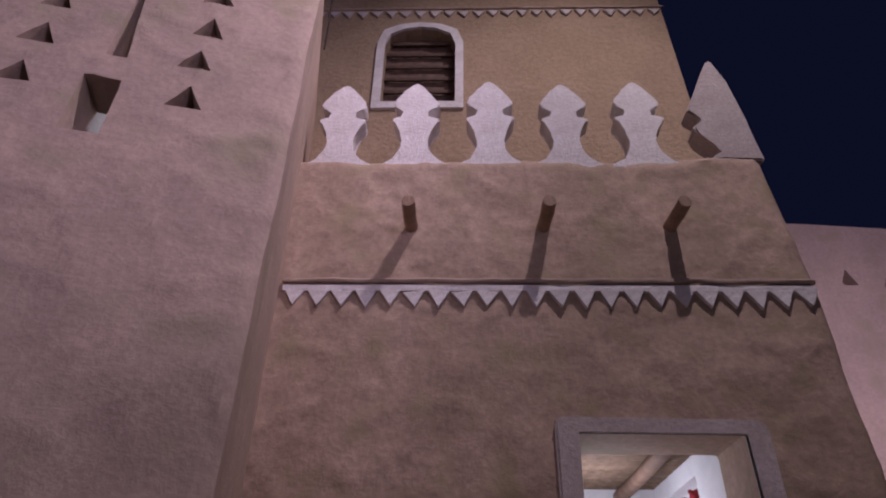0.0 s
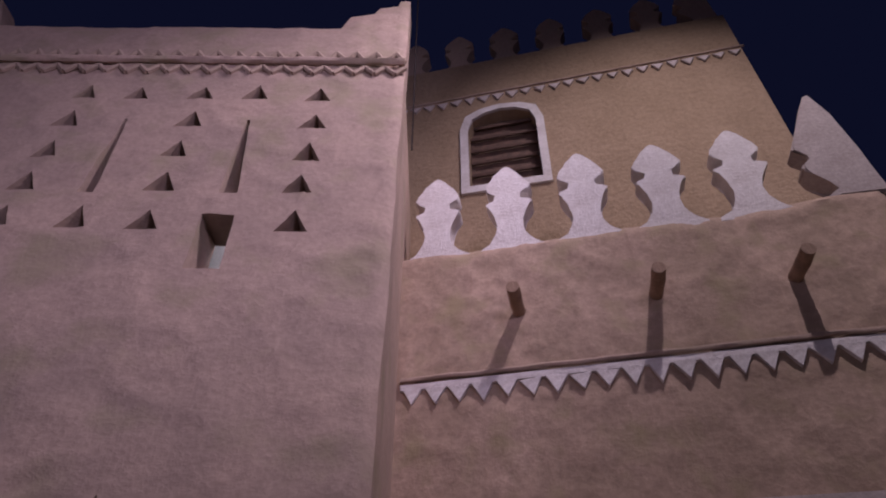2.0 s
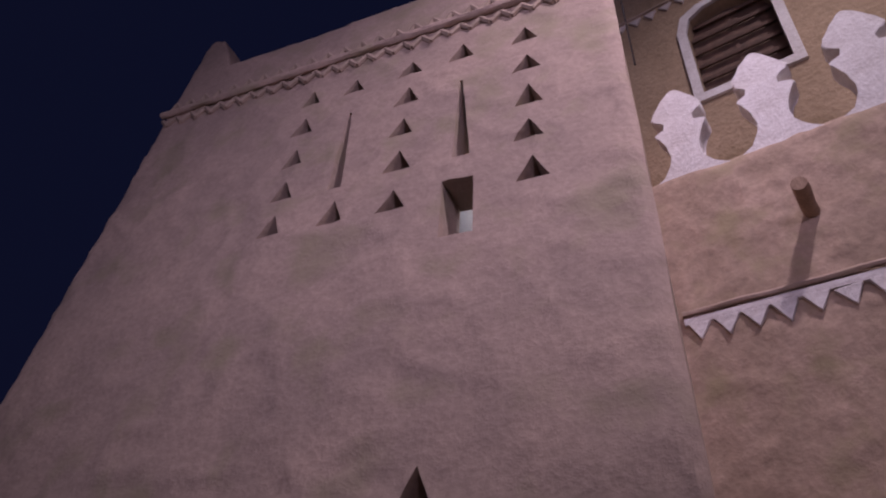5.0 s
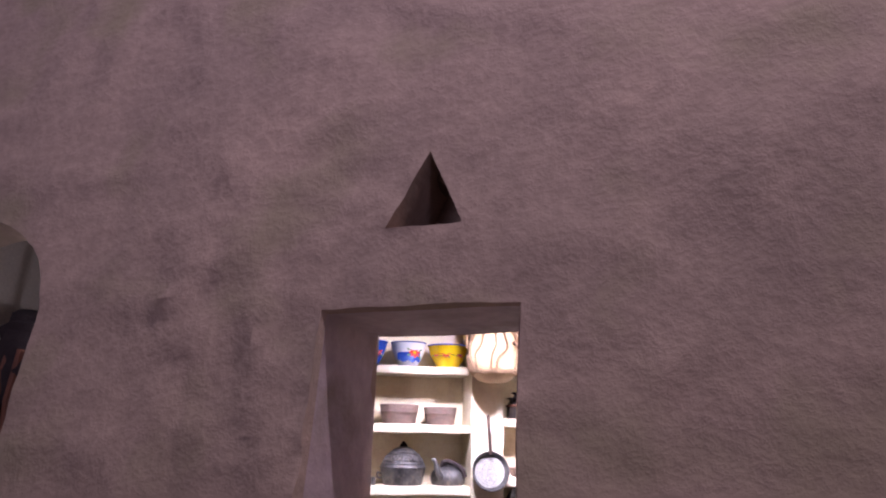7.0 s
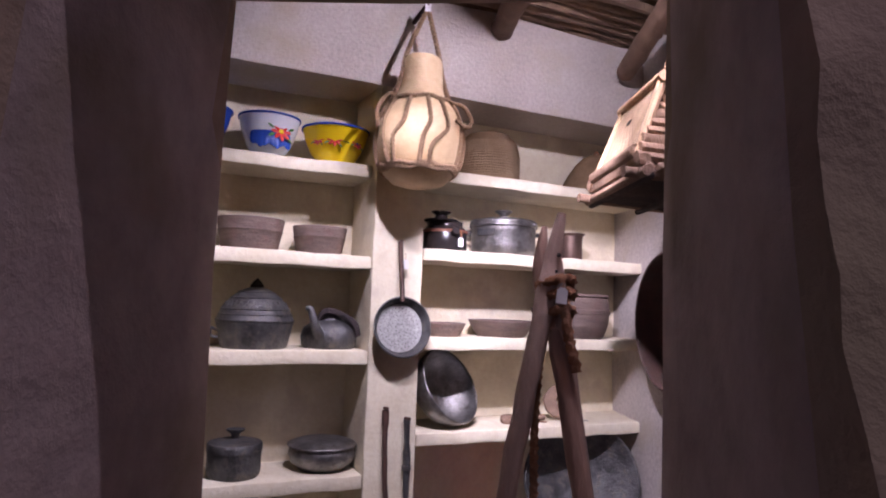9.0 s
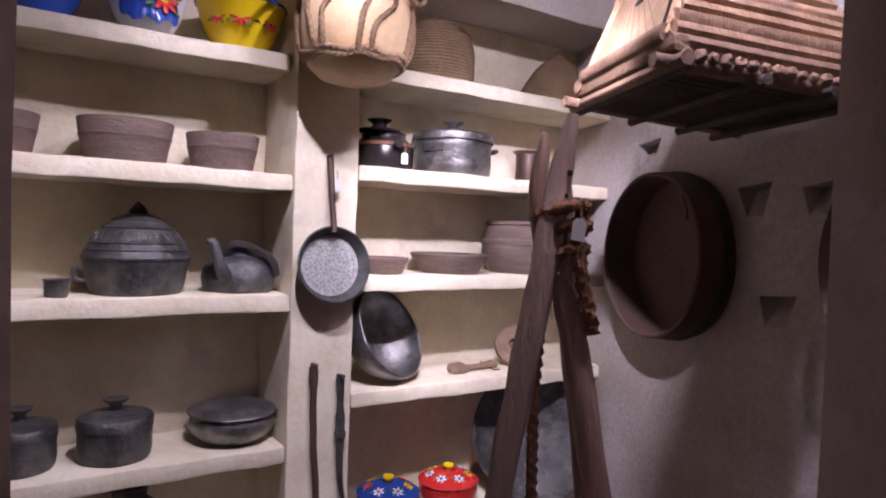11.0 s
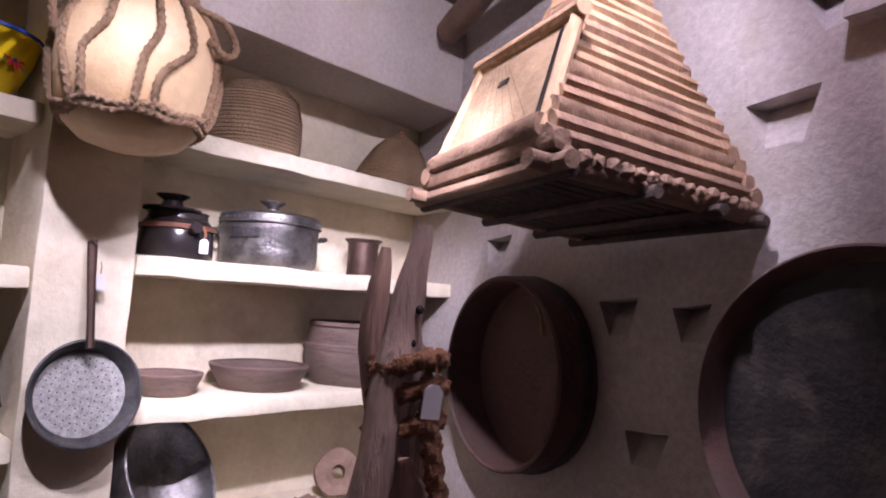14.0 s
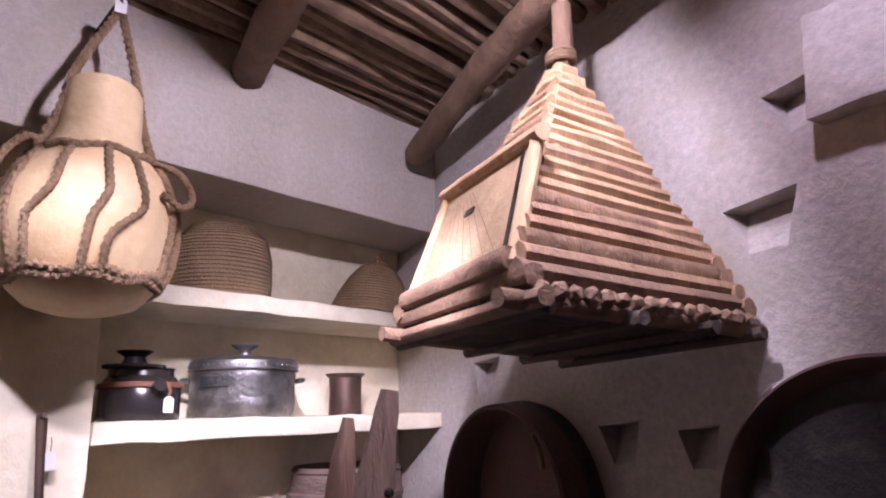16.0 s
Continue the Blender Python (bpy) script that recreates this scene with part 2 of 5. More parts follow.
def lathe(profile, steps=40, bm=None, wobble=0.0, m=I4):
    """A turned shape from (radius, height) pairs."""
    bm = bm or bmesh.new()
    rings = []
    for r, z in profile:
        if r < 1e-5:
            rings.append([bm.verts.new(m @ Vector((0, 0, z)))])
        else:
            ring = []
            for i in range(steps):
                a = 2 * math.pi * i / steps
                k = 1 + wobble * noise.noise(Vector((math.cos(a) * 1.5, math.sin(a) * 1.5, z * 6 + r)))
                ring.append(bm.verts.new(m @ Vector((r * k * math.cos(a), r * k * math.sin(a), z))))
            rings.append(ring)
    for a, b in zip(rings, rings[1:]):
        for i in range(steps):
            j = (i + 1) % steps
            if len(a) == 1 and len(b) > 1:
                bm.faces.new((a[0], b[i], b[j]))
            elif len(b) == 1 and len(a) > 1:
                bm.faces.new((a[i], b[0], a[j]))
            elif len(a) > 1:
                bm.faces.new((a[i], b[i], b[j], a[j]))
    return bm


def tube(points, radii, sides=10, bm=None, rough=0.0, twist=0.0, lobes=0):
    """A round bar along points; radii is a number or one number a point. Lobes and twist make it a laid rope."""
    bm = bm or bmesh.new()
    points = [Vector(p) for p in points]
    if not isinstance(radii, (list, tuple)):
        radii = [radii] * len(points)
    rings, up = [], None
    length = 0.0
    for i, p in enumerate(points):
        d = (points[min(i + 1, len(points) - 1)] - points[max(i - 1, 0)]).normalized()
        if i:
            length += (p - points[i - 1]).length
        if up is None:
            up = d.orthogonal().normalized()
        up = (up - d * up.dot(d)).normalized()
        side = d.cross(up)
        ring = []
        for k in range(sides):
            a = 2 * math.pi * k / sides
            r = radii[i]
            if lobes:
                r *= 1 + 0.34 * math.cos(lobes * (a + twist * length))
            if rough:
                r *= 1 + rough * noise.noise(p * 14 + Vector((math.cos(a), math.sin(a), 0)) * 1.1)
            ring.append(bm.verts.new(p + (up * math.cos(a) + side * math.sin(a)) * r))
        rings.append(ring)
    for a, b in zip(rings, rings[1:]):
        for k in range(sides):
            bm.faces.new((a[k], a[(k + 1) % sides], b[(k + 1) % sides], b[k]))
    bm.faces.new(rings[0][::-1])
    bm.faces.new(rings[-1])
    return bm


def curve(points, steps=8):
    """A smooth line through points."""
    p = [Vector(q) for q in points]
    p = [p[0] * 2 - p[1]] + p + [p[-1] * 2 - p[-2]]
    out = []
    for i in range(1, len(p) - 2):
        a, b, c, d = p[i - 1:i + 3]
        for k in range(steps):
            t = k / steps
            out.append(0.5 * (2 * b + (c - a) * t + (2 * a - 5 * b + 4 * c - d) * t * t + (3 * b - a - 3 * c + d) * t ** 3))
    return out + [p[-2]]


def rope(points, r=0.007, steps=10, bm=None):
    line = curve(points, steps)
    dense = []
    for a, b in zip(line, line[1:]):
        n = max(1, int((b - a).length / (r * 0.5)))
        dense += [a.lerp(b, k / n) for k in range(n)]
    return tube(dense + [line[-1]], r, 9, bm, twist=1.0 / (r * 1.1), lobes=3)


def cut(ob, cutter_bm):
    """Openings cut through a mesh once, while building."""
    tool = new("tool", mesh_of("tool", cutter_bm, MUD, False))
    tool.matrix_world = ob.matrix_world
    mod = ob.modifiers.new("cut", "BOOLEAN")
    mod.operation, mod.object, mod.solver, mod.use_self = "DIFFERENCE", tool, "EXACT", True
    bpy.context.view_layer.update()
    deps = bpy.context.evaluated_depsgraph_get()
    me = bpy.data.meshes.new_from_object(ob.evaluated_get(deps))
    ob.modifiers.clear()
    ob.data = me
    bpy.data.objects.remove(tool)
    return ob


def uneven(bm, amount, size, cuts_to=0.0):
    """Hand-made unevenness of a surface."""
    for v in bm.verts:
        q = v.co / size
        v.co += Vector((noise.noise(q), noise.noise(q + Vector((9, 3, 1))), noise.noise(q + Vector((2, 8, 5))))) * amount
    return bm


def subdivide(bm, longest):
    for _ in range(6):
        edges = [e for e in bm.edges if e.calc_length() > longest]
        if not edges:
            break
        bmesh.ops.subdivide_edges(bm, edges=edges, cuts=1, use_grid_fill=True)
    return bm

# ---- ground ----
bm = bmesh.new()
bmesh.ops.create_grid(bm, x_segments=40, y_segments=40, size=400)
thing("ground", bm, SAND, pose(0, 0, -0.01), "packed sand ground of the square at night", "ground", kind="structure", smooth=False)

# ---- tower front: leaning wall with openings ----
LEAN_BACK = 0.129


def front_y(z):
    return LEAN_BACK * (z - 2.1)


XR, XL, TOP = 1.97, -5.45, 10.62


def between(points, x):
    """The height of a line through points at x."""
    for (x0, z0), (x1, z1) in zip(points, points[1:]):
        if x <= x1:
            return z0 + (z1 - z0) * max(0.0, x - x0) / max(x1 - x0, 1e-6)
    return points[-1][1]


def lumps(x, z, seed=0.0):
    """Hand-laid mud: broad swells, trowel lumps and a few ridges."""
    q = Vector((x, seed, z))
    ridge = 1 - abs(noise.noise(q * 1.3 + Vector((5, 0, 1))))
    return 0.030 * noise.noise(q * 0.55) + 0.016 * noise.noise(q * 1.9) + 0.013 * noise.noise(Vector((x * 4.2, seed, z * 5.5))) + 0.022 * max(0.0, ridge - 0.86) / 0.14 + 0.05 * max(0.0, noise.noise(q * 0.42 + Vector((3, 1, 7))) + 0.05) * noise.noise(Vector((x * 5.5, seed, z * 7.5)))


def mud_wall(x0, right, crest, front, back, seed, step=0.08, z0=-0.1):
    """A thick wall with an uneven face; its right edge, crest, front and back are given as lines."""
    bm = bmesh.new()
    xs = sorted({round(x, 3) for x, z in crest} | {round(x0 + (right(0) - x0) * i / int((right(0) - x0) / step), 3) for i in range(int((right(0) - x0) / step) + 1)})
    rows = int((max(z for x, z in crest) - z0) / step)
    grid = []
    for x in xs:
        top = between(crest, x)
        col = []
        for k in range(rows + 1):
            z = z0 + (top - z0) * k / rows
            px = x0 + (x - x0) * (right(z) - x0) / (right(0) - x0)
            edge = min(1.0, (xs[-1] - x) / 0.10, (x - xs[0]) / 0.10, (top - z) / 0.10)
            col.append((bm.verts.new((px + 0.02 * noise.noise(Vector((z * 0.9, seed, 3))), front(z) - lumps(px, z, seed) + 0.05 * (1 - edge) ** 2, z)), bm.verts.new((px, back(z), z))))
        grid.append(col)
    n = len(xs) - 1
    for i in range(n):
        for k in range(rows):
            a, b, c, d = grid[i][k], grid[i + 1][k], grid[i + 1][k + 1], grid[i][k + 1]
            bm.faces.new((a[0], b[0], c[0], d[0]))
            bm.faces.new((d[1], c[1], b[1], a[1]))
        for k, flip in ((0, True), (rows, False)):
            f = [grid[i][k][0], grid[i + 1][k][0], grid[i + 1][k][1], grid[i][k][1]]
            bm.faces.new(f[::-1] if flip else f)
    for k in range(rows):
        for i, flip in ((0, True), (n, False)):
            f = [grid[i][k][0], grid[i][k][1], grid[i][k + 1][1], grid[i][k + 1][0]]
            bm.faces.new(f if flip else f[::-1])
    return bm


crest = [(XL, 11.6), (-5.30, 11.85), (-5.1, 11.75), (-4.75, 11.1), (-4.55, TOP), (-3.0, TOP - 0.02), (-1.2, TOP + 0.03), (XR - 1.08, TOP + 0.08), (XR - 0.95, 11.12),
         (XR - 0.58, 11.22), (XR - 0.50, 11.46), (XR - 0.20, 11.52), (XR - 0.16, 11.72), (XR, 11.75)]
bm = mud_wall(XL, lambda z: XR, crest, front_y, lambda z: max(0.58, 0.34 + 0.118 * z) if z > 3.2 else 0.58, 1.0)
tower = thing("wall_tower", bm, MUD, TOWER, "tall leaning mud-plastered tower wall with triangular openings", "wall", kind="structure")

cutter = bmesh.new()


def hole(points, depth, wider=0.0):
    """An opening in the tower front from points in x and z; depth into the wall."""
    cx = sum(p[0] for p in points) / len(points)
    cz = sum(p[1] for p in points) / len(points)
    y = front_y(cz)
    b = prism(points, y - 0.25, y + depth)
    for v in b.verts:
        if v.co.y > y:
            v.co.x, v.co.z = cx + (v.co.x - cx) * (1 - wider), cz + (v.co.z - cz) * (1 - wider)
    tmp = bpy.data.meshes.new("tmp")
    b.to_mesh(tmp)
    b.free()
    cutter.from_mesh(tmp)
    bpy.data.meshes.remove(tmp)


def tx(x, z=2.1):
    return (x + 1.7 - 0.139 * front_y(z)) / 0.99


TRIANGLES = [(-0.77, z) for z in (5.80, 6.44, 7.06, 7.73, 8.40)] + [(-1.62, 8.44)] + [(-2.36, z) for z in (5.83, 6.49, 7.13, 7.77, 8.43)]
TRIANGLES += [(-3.24, 8.43), (-3.12, 5.86)] + [(-3.92, z) for z in (5.87, 6.48, 7.10, 7.77, 8.44)]
for x, z in TRIANGLES:
    a = tx(x, z) + random.uniform(-0.02, 0.02)
    w = random.uniform(0.165, 0.195)
    hole([(a - w, z), (a + w, z + 0.01), (a + 0.01, z + random.uniform(0.33, 0.40))], 0.56, 0.16)
for x0, x1, xt in ((-1.66, -1.44, -1.60), (-3.25, -3.06, -3.17)):
    hole([(tx(x0, 6.4), 6.46), (tx(x1, 6.4), 6.45), (tx(xt, 7.9) + 0.02, 7.93), (tx(xt, 7.9) - 0.02, 7.93)], 1.2)
hole([(tx(-1.74, 5.3), 5.26), (tx(-1.37, 5.3), 5.25), (tx(-1.39, 6), 6.06), (tx(-1.745, 6), 6.08)], 1.2)
hole([(tx(-1.965), 2.555), (tx(-1.585), 2.555), (tx(-1.775), 2.965)], 0.44, 0.10)
# doorway to the store room and the arched passage


def doorway(shape, rear, lip=0.05):
    """A cutter with a rounded lip and uneven reveals; shape and rear are outlines of as many points, in x and z."""
    b = bmesh.new()
    cx = sum(x for x, z in shape) / len(shape)
    loops = []
    for y, grow, leaning, t in ((-1.0, lip, 0, 0), (-0.06, lip, 1, 0), (0.012, lip * 0.55, 1, 0), (0.045, lip * 0.16, 1, 0), (0.10, 0, 1, 0), (0.30, 0, 1, 0.19), (0.55, 0, 1, 0.36), (1.6, 0, 0, 1)):
        loop = []
        for (x, z), (xr, zr) in zip(shape, rear):
            px, pz = x + (xr - x) * t, z + (zr - z) * t
            px += math.copysign(grow, px - cx) + 0.014 * noise.noise(Vector((px * 2, y * 3, pz * 2.2)))
            pz += (grow if z > 1.5 else 0) + 0.012 * noise.noise(Vector((pz, y * 3, px * 2.4)))
            loop.append(b.verts.new((px, y + front_y(pz) * leaning, pz)))
        loops.append(loop)
    k = len(shape)
    b.faces.new(loops[0])
    b.faces.new(loops[-1][::-1])
    for p, q in zip(loops, loops[1:]):
        for i in range(k):
            b.faces.new((p[i], q[i], q[(i + 1) % k], p[(i + 1) % k]))
    bmesh.ops.triangulate(b, faces=b.faces[:])
    tmp = bpy.data.meshes.new("tmp")
    b.to_mesh(tmp)
    b.free()
    cutter.from_mesh(tmp)
    bpy.data.meshes.remove(tmp)


def rect(x0, x1, z0, z1, n=9):
    side = [z0 + (z1 - z0) * i / n for i in range(n)]
    across = [x0 + (x1 - x0) * i / 5 for i in range(5)]
    return [(x1, z) for z in side] + [(x1 + x0 - x, z1) for x in across] + [(x0, z1 + z0 - z) for z in side] + [(x, z0) for x in across]


doorway(rect(-0.515, 0.355, -0.3, 2.165), rect(-0.495, 0.43, -0.3, 2.11), 0.03)
arch = [(-2.27, -0.3 + 0.42 * i) for i in range(6)] + [(-3.15 + 0.88 * math.cos(radians(a)), 2.20 + 0.68 * math.sin(radians(a))) for a in range(0, 181, 10)] + [(-4.03, 1.8 - 0.42 * i) for i in range(6)]
doorway(arch, arch, 0.012)
cut(tower, cutter)
bm = bmesh.new()
bm.from_mesh(tower.data)
bmesh.ops.triangulate(bm, faces=[f for f in bm.faces if len(f.verts) > 4])
bm.to_mesh(tower.data)
bm.free()
tower.data.materials.append(JAMB)
for p in tower.data.polygons:
    c = p.center
    p.use_smooth = abs(p.normal.y) > 0.8
    if -0.62 < c.x < 0.60 and c.z < 2.3 and c.y > front_y(c.z) + 0.05 and c.y < 0.55:
        p.material_index, p.use_smooth = 1, True
# tower flanks
bm = box(XR - 0.62, XR, 0.3, 5.4, -0.1, 9.3)
for v in bm.verts:
    if v.co.y < 1:
        v.co.y = front_y(v.co.z) + 0.3
thing("wall_tower_side", bm, MUD, TOWER @ pose(-0.004, 0, 0), "side of the mud tower meeting the wing", "wall", kind="structure", smooth=False)
bm = box(XL, XL + 0.6, 0.3, 7.0, -0.1, 9.4)
for v in bm.verts:
    if v.co.y < 1:
        v.co.y = front_y(v.co.z) + 0.3
thing("wall_tower_flank", bm, MUD, TOWER @ pose(0.004, 0, 0), "far flank of the mud tower", "wall", kind="structure", smooth=False)
# pale wall seen through the small square opening
thing("wall_tower_inner", box(-0.8, 0.5, 1.75, 1.9, 3.3, 6.72, 0.03), WHITE, TOWER, "pale inner wall behind the small tower opening", "wall", kind="structure")
thing("wall_tower_rear", box(XL + 0.6, XR - 0.62, 4.2, 4.6, 3.2, 6.2), MUD_DARK, TOWER, "low rear wall inside the open tower", "wall", kind="structure")


def zigzag(name, m, x0, x1, z, pitch, high, deep, mat, label, seed=1, band=False):
    """A raised cord with a row of plaster teeth."""
    rnd = random.Random(seed)
    root = empty(name, m, label, "frieze", kind="structure")
    n = int((x1 - x0) / pitch)
    line = [(x0 + (x1 - x0) * i / 40, -0.01, z + high * 0.95 + 0.02 * noise.noise(Vector((i * 0.4, seed, 0)))) for i in range(41)]
    part("cord", tube(line, high * 0.14, 8, rough=0.25), MUD, root)
    if band:
        part("band", box(x0, x1, -deep * 0.8, 0.06, z + high * 0.38, z + high * 0.72, 0.006), mat, root, "white plaster strip above the teeth")
    tooth = None
    for i in range(n + 1):
        x = x0 + pitch * (i + 0.5)
        if x > x1:
            break
        if tooth is None:
            b = prism([(-pitch * 0.47, high * 0.42), (pitch * 0.47, high * 0.42), (0.01, -high * 0.5)], -deep, 0.06)
            bmesh.ops.bevel(b, geom=b.edges[:], offset=deep * 0.25, segments=1, affect="EDGES")
            tooth = mesh_of("tooth", b, mat, False)
        part("tooth", tooth, mat, root, m=pose(x, 0, z + rnd.uniform(-0.012, 0.012), 0, rnd.uniform(-5, 5), 0) @ Matrix.Diagonal((rnd.uniform(0.88, 1.06), 1, rnd.uniform(0.85, 1.1), 1)))
    return root


# chevron frieze of the tower, above and below its cord
root = empty("frieze_tower", TOWER, "raised chevron frieze below the tower parapet", "frieze", kind="structure")
line = [(XL + (XR - XL) * i / 60, front_y(9.42) - 0.06, 9.42 + 0.02 * noise.noise(Vector((i * 0.5, 0, 0)))) for i in range(61)]
part("cord", tube(line, 0.06, 8, rough=0.3), MUD, root)
b = tube([(-0.145, -0.025, -0.17), (0, -0.045, 0.0)], 0.042, 6)
tube([(0, -0.045, 0.0), (0.145, -0.025, -0.17)], 0.042, 6, b)
chev = mesh_of("chevron", b, MUD, True)
for i in range(25):
    x = XL + 0.2 + i * 0.295
    part("chevron", chev, MUD, root, m=pose(x, front_y(9.26) + 0.005, 9.28, 0, 180, 0) @ pose(0, 0, 0.16) @ pose(0, 0, 0, 0, 0, 0))
    part("chevron", chev, MUD, root, m=pose(x, front_y(9.66) + 0.005, 9.68, 0, random.uniform(-6, 6), 0))

# ---- wing wall with portal ----
WR = 6.46
bm = mud_wall(-1.0, lambda z: between([(-0.1, WR + 0.06), (5.0, WR), (7.16, WR - 0.17)], z), [(-1.0, 7.07), (1.0, 7.05), (3.2, 7.08), (4.9, 7.06), (5.62, 7.12), (WR + 0.06, 7.16)],
              lambda z: 0.02 * (z - 5) + 0.012, lambda z: 0.9, 7.0)
wing = thing("wall_wing", bm, MUD_SMOOTH, WING, "mud-plastered wing wall with a square portal", "wall", kind="structure")
cut(wing, box(3.40, 5.21, -1, 2, -0.3, 3.27, 0.06))
bm = box(WR - 0.7, WR - 0.02, 0.86, 7.0, -0.1, 7.0)
thing("wall_wing_side", bm, MUD, WING, "return wall of the wing", "wall", kind="structure", smooth=False)
# rounded plaster surround of the portal
b = prism([(3.19, 0), (3.19, 3.33), (3.24, 3.39), (5.34, 3.37), (5.41, 3.28), (5.43, 0), (5.22, 0), (5.20, 3.24), (3.41, 3.25), (3.40, 0)], -0.08, 0.02)
bmesh.ops.bevel(b, geom=b.edges[:], offset=0.025, segments=2, affect="EDGES")
thing("trim_portal", b, FRAME, WING @ pose(0, -0.04, 0), "raised grey plaster surround of the portal", "door surround", kind="structure")
zigzag("frieze_wing", WING @ pose(0, -0.02, 0), 0.03, 6.43, 4.845, 0.292, 0.25, 0.022, GYPSUM, "white sawtooth plaster frieze with a raised cord", seed=2, band=True)


def merlon(name, m, label, s=1.0, tall=1.58, mat=GYPSUM, group="stepped merlons", seed=0):
    """A stepped plaster finial with a waist and two collars."""
    right = [(0.52, -0.12), (0.47, -0.03), (0.30, 0.05), (0.20, 0.22), (0.175, 0.40), (0.21, 0.58), (0.29, 0.74), (0.345, 0.80), (0.34, 0.85), (0.19, 0.87), (0.17, 0.99), (0.31, 1.05), (0.345, 1.14), (0.29, 1.24), (0.17, 1.41), (0.06, 1.55)]
    rnd = random.Random(seed)
    pts = [(x * s * rnd.uniform(0.94, 1.06), z * s * tall / 1.58) for x, z in right]
    pts += [(0, 1.575 * s * tall / 1.58)] + [(-x * s * rnd.uniform(0.94, 1.06), z * s * tall / 1.58) for x, z in reversed(right)]
    b = prism(pts, 0.0, 0.30 * s)
    bmesh.ops.bevel(b, geom=[e for e in b.edges], offset=0.014 * s, segments=2, affect="EDGES")
    subdivide(b, 0.12)
    uneven(b, 0.014 * s, 0.14)
    return thing(name, b, mat, m, label, "merlon", group)


for i, u in enumerate((0.46, 1.53, 2.62, 3.70, 4.78)):
    merlon("merlon", WING @ pose(u, 0.075, 7.06), "white gypsum stepped merlon with a pointed head", 1.0 + 0.02 * ((i * 7) % 3 - 1), 1.57, seed=i)


def corner_merlon(name, m, mat, s=1.0):
    pts = [(-0.62, -0.02), (-0.30, 0.02), (-0.18, 0.10), (-0.26, 0.26), (-0.44, 0.42), (-0.52, 0.52), (-0.50, 0.62), (-0.34, 0.68), (-0.36, 0.78), (-0.56, 0.90), (-0.50, 1.02), (-0.22, 1.62), (-0.06, 1.98), (0.02, 1.95), (0.14, 1.5), (0.25, 0.72), (0.36, -0.04)]
    b = prism([(x * s, z * s) for x, z in pts], 0, 0.34 * s)
    bmesh.ops.bevel(b, geom=[e for e in b.edges], offset=0.03 * s, segments=2, affect="EDGES")
    uneven(b, 0.016, 0.2)
    return thing(name, b, mat, m, "tall pointed corner merlon of weathered plaster", "merlon", "stepped merlons")


corner_merlon("corner_merlon", WING @ pose(6.04, 0.06, 7.11), FRAME)


def waterspout(m, long, seed):
    line = [(0.02 * noise.noise(Vector((seed, i * 0.4, 0))), 0.5 - (long + 0.5) * i / 8, 0) for i in range(9)]
    b = tube(line, 0.085, 14, rough=0.12)
    return thing("roof_beam", b, BEAM, m, "round wooden beam end jutting from the mud wall", "beam", "projecting beam ends")


for i, (u, z) in enumerate(((1.55, 5.93), (3.27, 5.93), (4.88, 5.92))):
    waterspout(WING @ pose(u, 0, z, -4, 0, (0, 2, 7)[i]), 0.48, i)
# cable in the corner between tower and wing
cable = tube(curve([TOWER @ Vector((XR + 0.10, 1.75 + 0.02 * (k % 2), 13.0 - 0.9 * k)) for k in range(6)], 4), 0.014, 6)
thing("cable", cable, BLACK, I4, "thin dark cable hanging in the corner of the walls", "cable")
# terrace behind the merlons
thing("terrace", box(-1, WR - 0.2, 0.5, 6.8, 6.75, 6.95), MUD_DARK, WING, "mud terrace behind the merlons", "terrace", kind="structure")

# ---- upper wall, set back ----
UD = 1.8
UP = WING @ pose(0, UD, 0)
UR = 6.42
bm = prism([(-3.0, 6.6), (UR + 0.15, 6.6), (UR - 0.1, 12.4), (UR - 0.16, 13.85), (-3.0, 13.85)], 0, 0.6)
upper = thing("wall_upper", bm, MUD_DARK, UP, "ochre upper wall with an arched window", "wall", kind="structure", smooth=False)
arch_in = [(0.68, 9.95), (2.08, 9.95), (2.08, 11.55), (1.98, 11.86), (1.70, 12.02), (1.38, 12.07), (1.06, 12.02), (0.78, 11.86), (0.68, 11.55)]
cut(upper, prism(arch_in, -0.5, 1.2))
thing("wall_upper_side", box(UR - 0.75, UR - 0.12, 0.57, 6, 6.8, 13.7), MUD_DARK, UP, "return wall of the upper storey", "wall", kind="structure", smooth=False)
arch_out = [(0.52, 9.79), (2.24, 9.79), (2.24, 11.59), (2.12, 11.98), (1.80, 12.15), (1.38, 12.21), (0.96, 12.15), (0.64, 11.98), (0.52, 11.59)]
win = empty("window_1", UP, "arched window with white plaster surround and slatted wooden shutter", "window", kind="structure")
b = bmesh.new()
k = len(arch_out)
vo = [[b.verts.new((x, y, z)) for x, z in arch_out] for y in (-0.06, 0.02)]
vi = [[b.verts.new((x, y, z)) for x, z in arch_in] for y in (-0.06, 0.02)]
for i in range(k):
    j = (i + 1) % k
    b.faces.new((vo[0][i], vo[0][j], vi[0][j], vi[0][i]))
    b.faces.new((vo[1][i], vi[1][i], vi[1][j], vo[1][j]))
    b.faces.new((vo[0][i], vo[1][i], vo[1][j], vo[0][j]))
    b.faces.new((vi[0][i], vi[0][j], vi[1][j], vi[1][i]))
part("window_frame", b, GYPSUM, win, "white plaster surround", smooth=False)
part("backing", prism(arch_in, 0.30, 0.34), SHUTTER, win, smooth=False)
slat = mesh_of("slat", box(0.69, 2.07, 0.20, 0.27, -0.035, 0.035, 0.01), SHUTTER)
